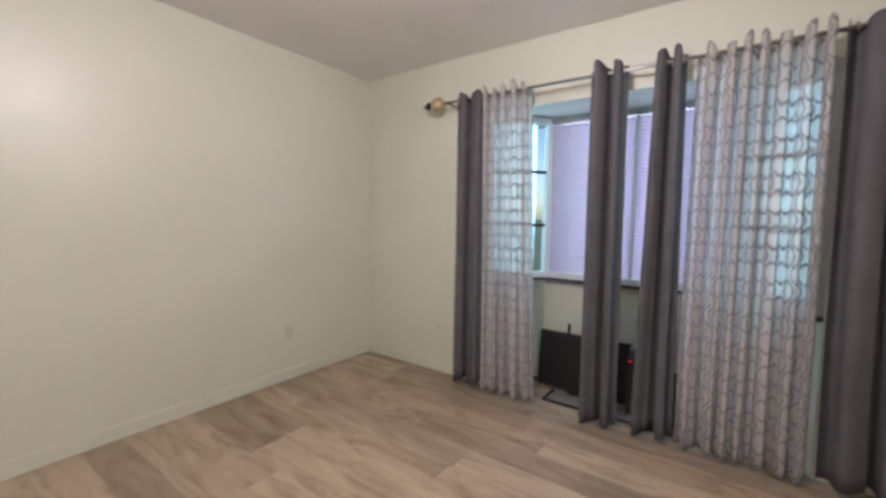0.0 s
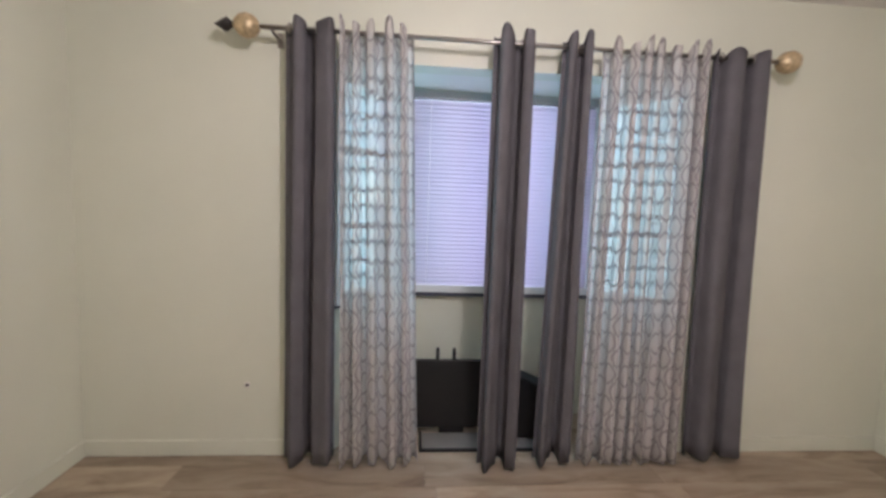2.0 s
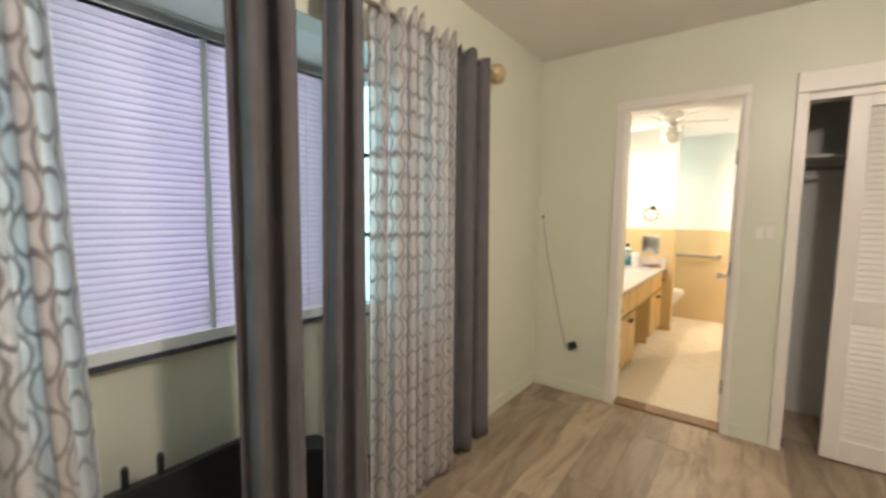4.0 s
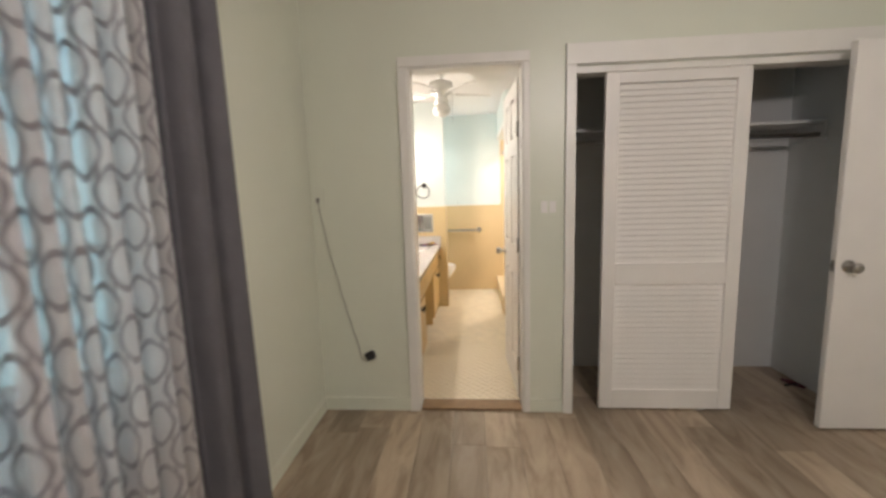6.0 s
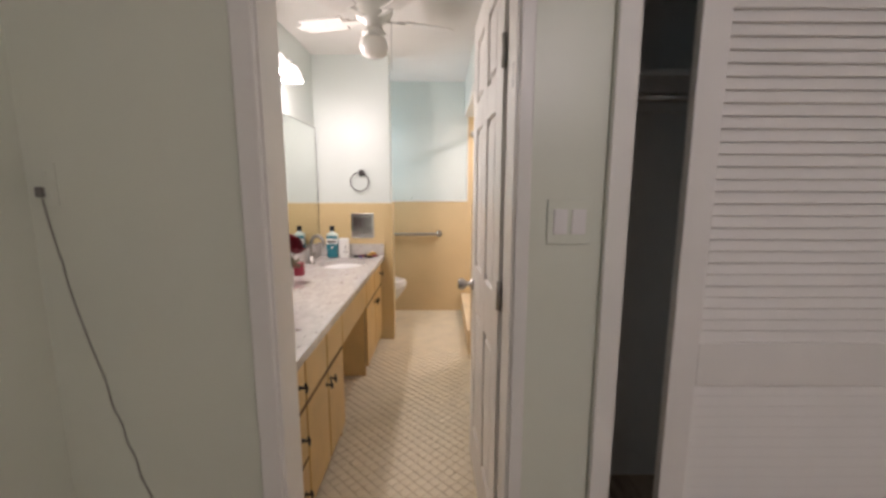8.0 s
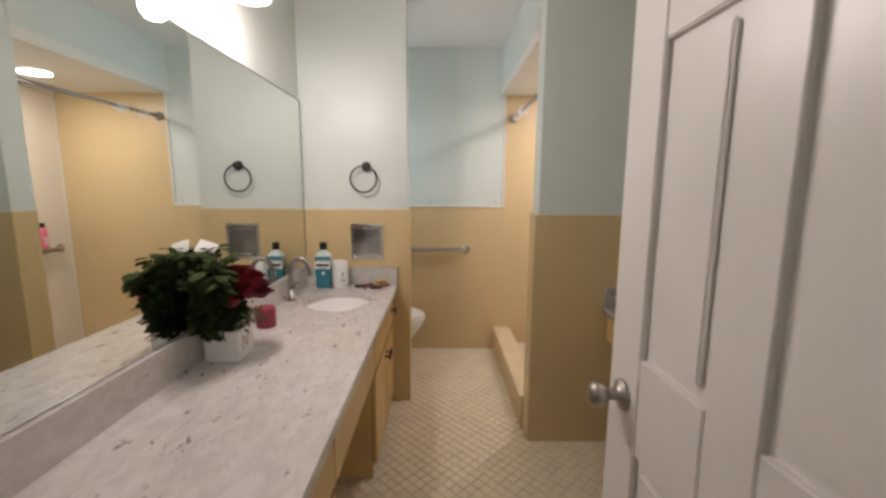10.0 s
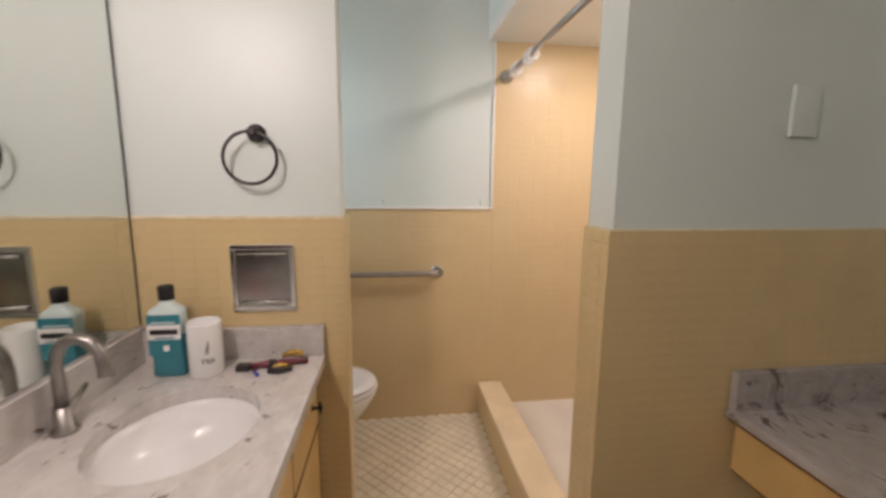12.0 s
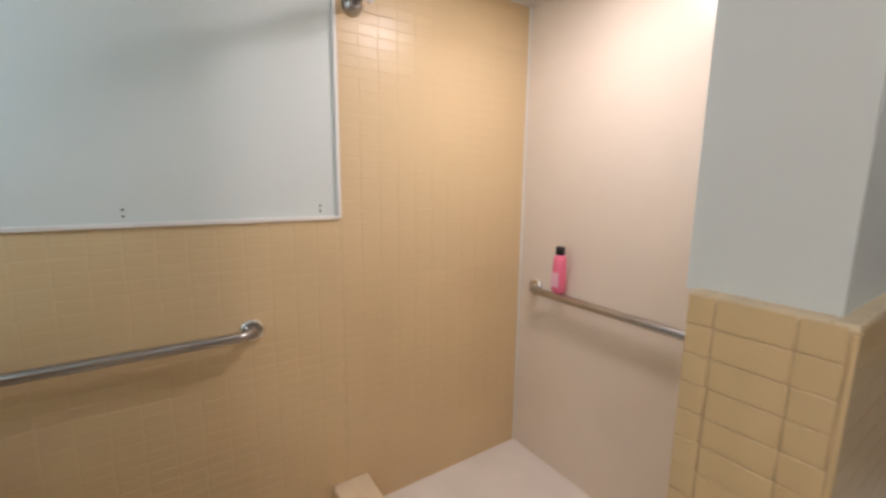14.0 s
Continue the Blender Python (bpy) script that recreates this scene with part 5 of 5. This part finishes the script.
def tile_mesh(name, w, h, depth, material, e=.002, lip=.6):
    """A tile lying in xy, its face up."""
    bm = bmesh.new()
    w, h = w / 2, h / 2
    lo = [bm.verts.new((a, b, 0)) for a, b in ((-w, -h), (w, -h), (w, h), (-w, h))]
    mi = [bm.verts.new((a * (1 - e * .2 / w), b * (1 - e * .2 / h), depth * lip)) for a, b in ((-w, -h), (w, -h), (w, h), (-w, h))]
    hi = [bm.verts.new((a * (1 - e / w), b * (1 - e / h), depth)) for a, b in ((-w, -h), (w, -h), (w, h), (-w, h))]
    for p, q in ((lo, mi), (mi, hi)):
        for k in range(4):
            f = bm.faces.new((p[k], p[(k + 1) % 4], q[(k + 1) % 4], q[k]))
            f.smooth = True
    bm.faces.new(hi)
    return mesh_of(name, bm, material)


TS = .0465
ft = tile_mesh("tile", TS - .0035, TS - .0035, .0045, FTILE, .0012)
rest = []
count = 0
dg = TS * math.sqrt(2)
for j in range(int(3.2 / (dg / 2))):
    for k in range(int(2.3 / dg) + 1):
        px, py = XW + k * dg + (j % 2) * dg / 2, .13 + j * dg / 2
        ok = (.45 < px < 1.30 and py < YF + .01) or (1.30 <= px < XE - .03 and (.80 if px > 1.33 else .2) < py < YB + .02) 
        if not ok:
            continue
        if count < 300 and .55 < px < 1.22 and py > .15:
            piece("tile", ft, (px, py, -.0045), bf, math.pi / 4)
            count += 1
        else:
            rest.append((px, py))
verts, faces = [], []
for px, py in rest:
    b = len(verts)
    for s_, z in ((TS - .0035, -.0045), (TS - .0037, -.0010), (TS - .006, 0)):
        q = s_ / math.sqrt(2)
        verts += [(px - q, py, z), (px, py - q, z), (px + q, py, z), (px, py + q, z)]
    for r0 in (0, 4):
        for k in range(4):
            faces.append((b + r0 + k, b + r0 + (k + 1) % 4, b + r0 + 4 + (k + 1) % 4, b + r0 + 4 + k))
    faces.append((b + 8, b + 9, b + 10, b + 11))
me = bpy.data.meshes.new("tiles")
me.from_pydata(verts, [], faces)
me.materials.append(FTILE)
tl = new("tiles", me)
tl.parent = bf
tagged(tl, kind="stuff")

# wall tiles: stub wall and pier, each glazed with soft edges
RH, CW = .0309, .0635
TURN_S = Matrix.Rotation(radians(90), 4, 'X')     # face to -y
TURN_W = Matrix.Rotation(radians(-90), 4, 'Y')    # face to -x


def wall_tile(me, at, turn, parent):
    o = new("tile", me)
    o.parent = parent
    o.matrix_local = Matrix.Translation(at) @ turn
    return o


full = tile_mesh("tile", CW - .0002, RH - .0006, .0056, TILEY, .0009, .965)
rows = int(TZ / RH)
far_tiles = []
for r in range(rows):
    z = TZ - (r + .5) * RH
    n = int((.642 - XW) / CW)
    for c in range(n):
        xx = .642 - (c + .5) * CW
        if z < .857 and xx < .54:
            continue
        wall_tile(full, (xx, WY + .005, z), TURN_S, wing)
    n = 14
    for c in range(n):
        xx = 1.302 + (c + .5) * CW
        if xx > XE:
            continue
        if c < 6:
            wall_tile(full, (xx, YB + .005, z), TURN_S, pier)
        else:
            far_tiles.append((xx, z))
struct("pier_end_bed", box((1.2975, YB + .002, 0), (1.3025, YB + .124, TZ - .001)), mat("brown_grout", (.52, .39, .22), .9, var=.3, scale=30))
struct("trim_pier_edge", box((1.2953, YB - .0009, 0), (1.3030, YB + .0045, TZ - .005), .002), TILEY)
struct("trim_tile_edge", box((.6412, WY - .0005, 0), (.6479, WY + .0055, TZ - .005), .002), TILEY)
# pier's narrow end, three columns
for w, y0 in ((.0320, YB + .0045), (.0625, YB + .0365), (.0260, YB + .099)):
    em = tile_mesh("tile", RH - .0006, w - .0014, .0062, TILEY, .0013, .90)
    for r in range(rows):
        wall_tile(em, (1.302, y0 + w / 2, TZ - (r + .5) * RH), TURN_W, pier)
em = tile_mesh("tile", RH - .0006, .0598, .0058, TILEY, .0014, .93)
for r in range(rows):
    z = TZ - (r + .5) * RH
    for y in (WY + .034, WY + .094):
        o = wall_tile(em, (.642, y, z), Matrix.Rotation(radians(90), 4, 'Y'), wing)
verts, faces = [], []
for px, pz in far_tiles:
    b = len(verts)
    for w, h, d in ((CW - .0002, RH - .0006, .005), (CW - .0004, RH - .0008, -.0002), (CW - .003, RH - .003, -.0007)):
        for sx_, sz_ in ((-1, -1), (1, -1), (1, 1), (-1, 1)):
            verts.append((px + sx_ * w / 2, YB + d, pz + sz_ * h / 2))
    for r0 in (0, 4):
        for k in range(4):
            faces.append((b + r0 + k, b + r0 + (k + 1) % 4, b + r0 + 4 + (k + 1) % 4, b + r0 + 4 + k))
    faces.append((b + 8, b + 9, b + 10, b + 11))
me = bpy.data.meshes.new("tiles")
me.from_pydata(verts, [], faces)
me.materials.append(TILEY)
tl = new("tiles", me)
tl.parent = pier
tagged(tl, kind="stuff")


# far wall tiles: slightly uneven glazed courses
def tile_face(cx, cz, w, h, rnd):
    """Corners of one tile whose face leans a little, in its three rings."""
    ax, az = rnd.uniform(-.006, .006), rnd.uniform(-.010, .010)
    out = []
    for inset, d in ((.0001, -.001), (.0002, -.0044), (.0016, -.0052)):
        for sx_, sz_ in ((-1, -1), (1, -1), (1, 1), (-1, 1)):
            dx, dz = sx_ * (w / 2 - inset), sz_ * (h / 2 - inset)
            out.append((cx + dx, YF + d + (ax * dx + az * dz if d < -.002 else 0), cz + dz))
    return out


RING_FACES = [(r0 + k, r0 + (k + 1) % 4, r0 + 4 + (k + 1) % 4, r0 + 4 + k) for r0 in (0, 4) for k in range(4)] + [(8, 9, 10, 11)]
FW, FH = .0725, .0360
rnd = random.Random(57)
for owner, x0, x1, ztop, near in ((far_tile, XW, 1.333, 1.184, 0), (shower_far, 1.340, XE - .011, 2.038, 300)):
    cols = [(x0 + FW * k, min(x0 + FW * (k + 1), x1)) for k in range(int((x1 - x0) / FW) + 1) if x1 - x0 - FW * k > .01]
    kinds, made = {}, 0
    verts, faces = [], []
    for r in range(int(ztop / FH) + 1):
        za, zb = max(0, ztop - (r + 1) * FH), ztop - r * FH
        if zb - za < .008:
            continue
        for xa, xb in cols:
            w, h = xb - xa - .0008, zb - za - .0008
            cx, cz = (xa + xb) / 2, (za + zb) / 2
            if made < near and .75 < cz < 1.85:
                key = (round(w, 4), round(h, 4), rnd.randrange(5))
                if key not in kinds:
                    kinds[key] = bpy.data.meshes.new("tile")
                    kinds[key].from_pydata([(p[0], p[1] - YF, p[2]) for p in tile_face(0, 0, w, h, rnd)], [], RING_FACES)
                    kinds[key].materials.append(TILEFAR)
                piece("tile", kinds[key], (cx, YF, cz), owner)
                made += 1
            else:
                b = len(verts)
                verts += tile_face(cx, cz, w, h, rnd)
                faces += [tuple(b + q for q in f) for f in RING_FACES]
    me = bpy.data.meshes.new("tiles")
    me.from_pydata(verts, [], faces)
    me.materials.append(TILEFAR)
    tl = new("tiles", me)
    tl.parent = owner
    tagged(tl, kind="stuff")
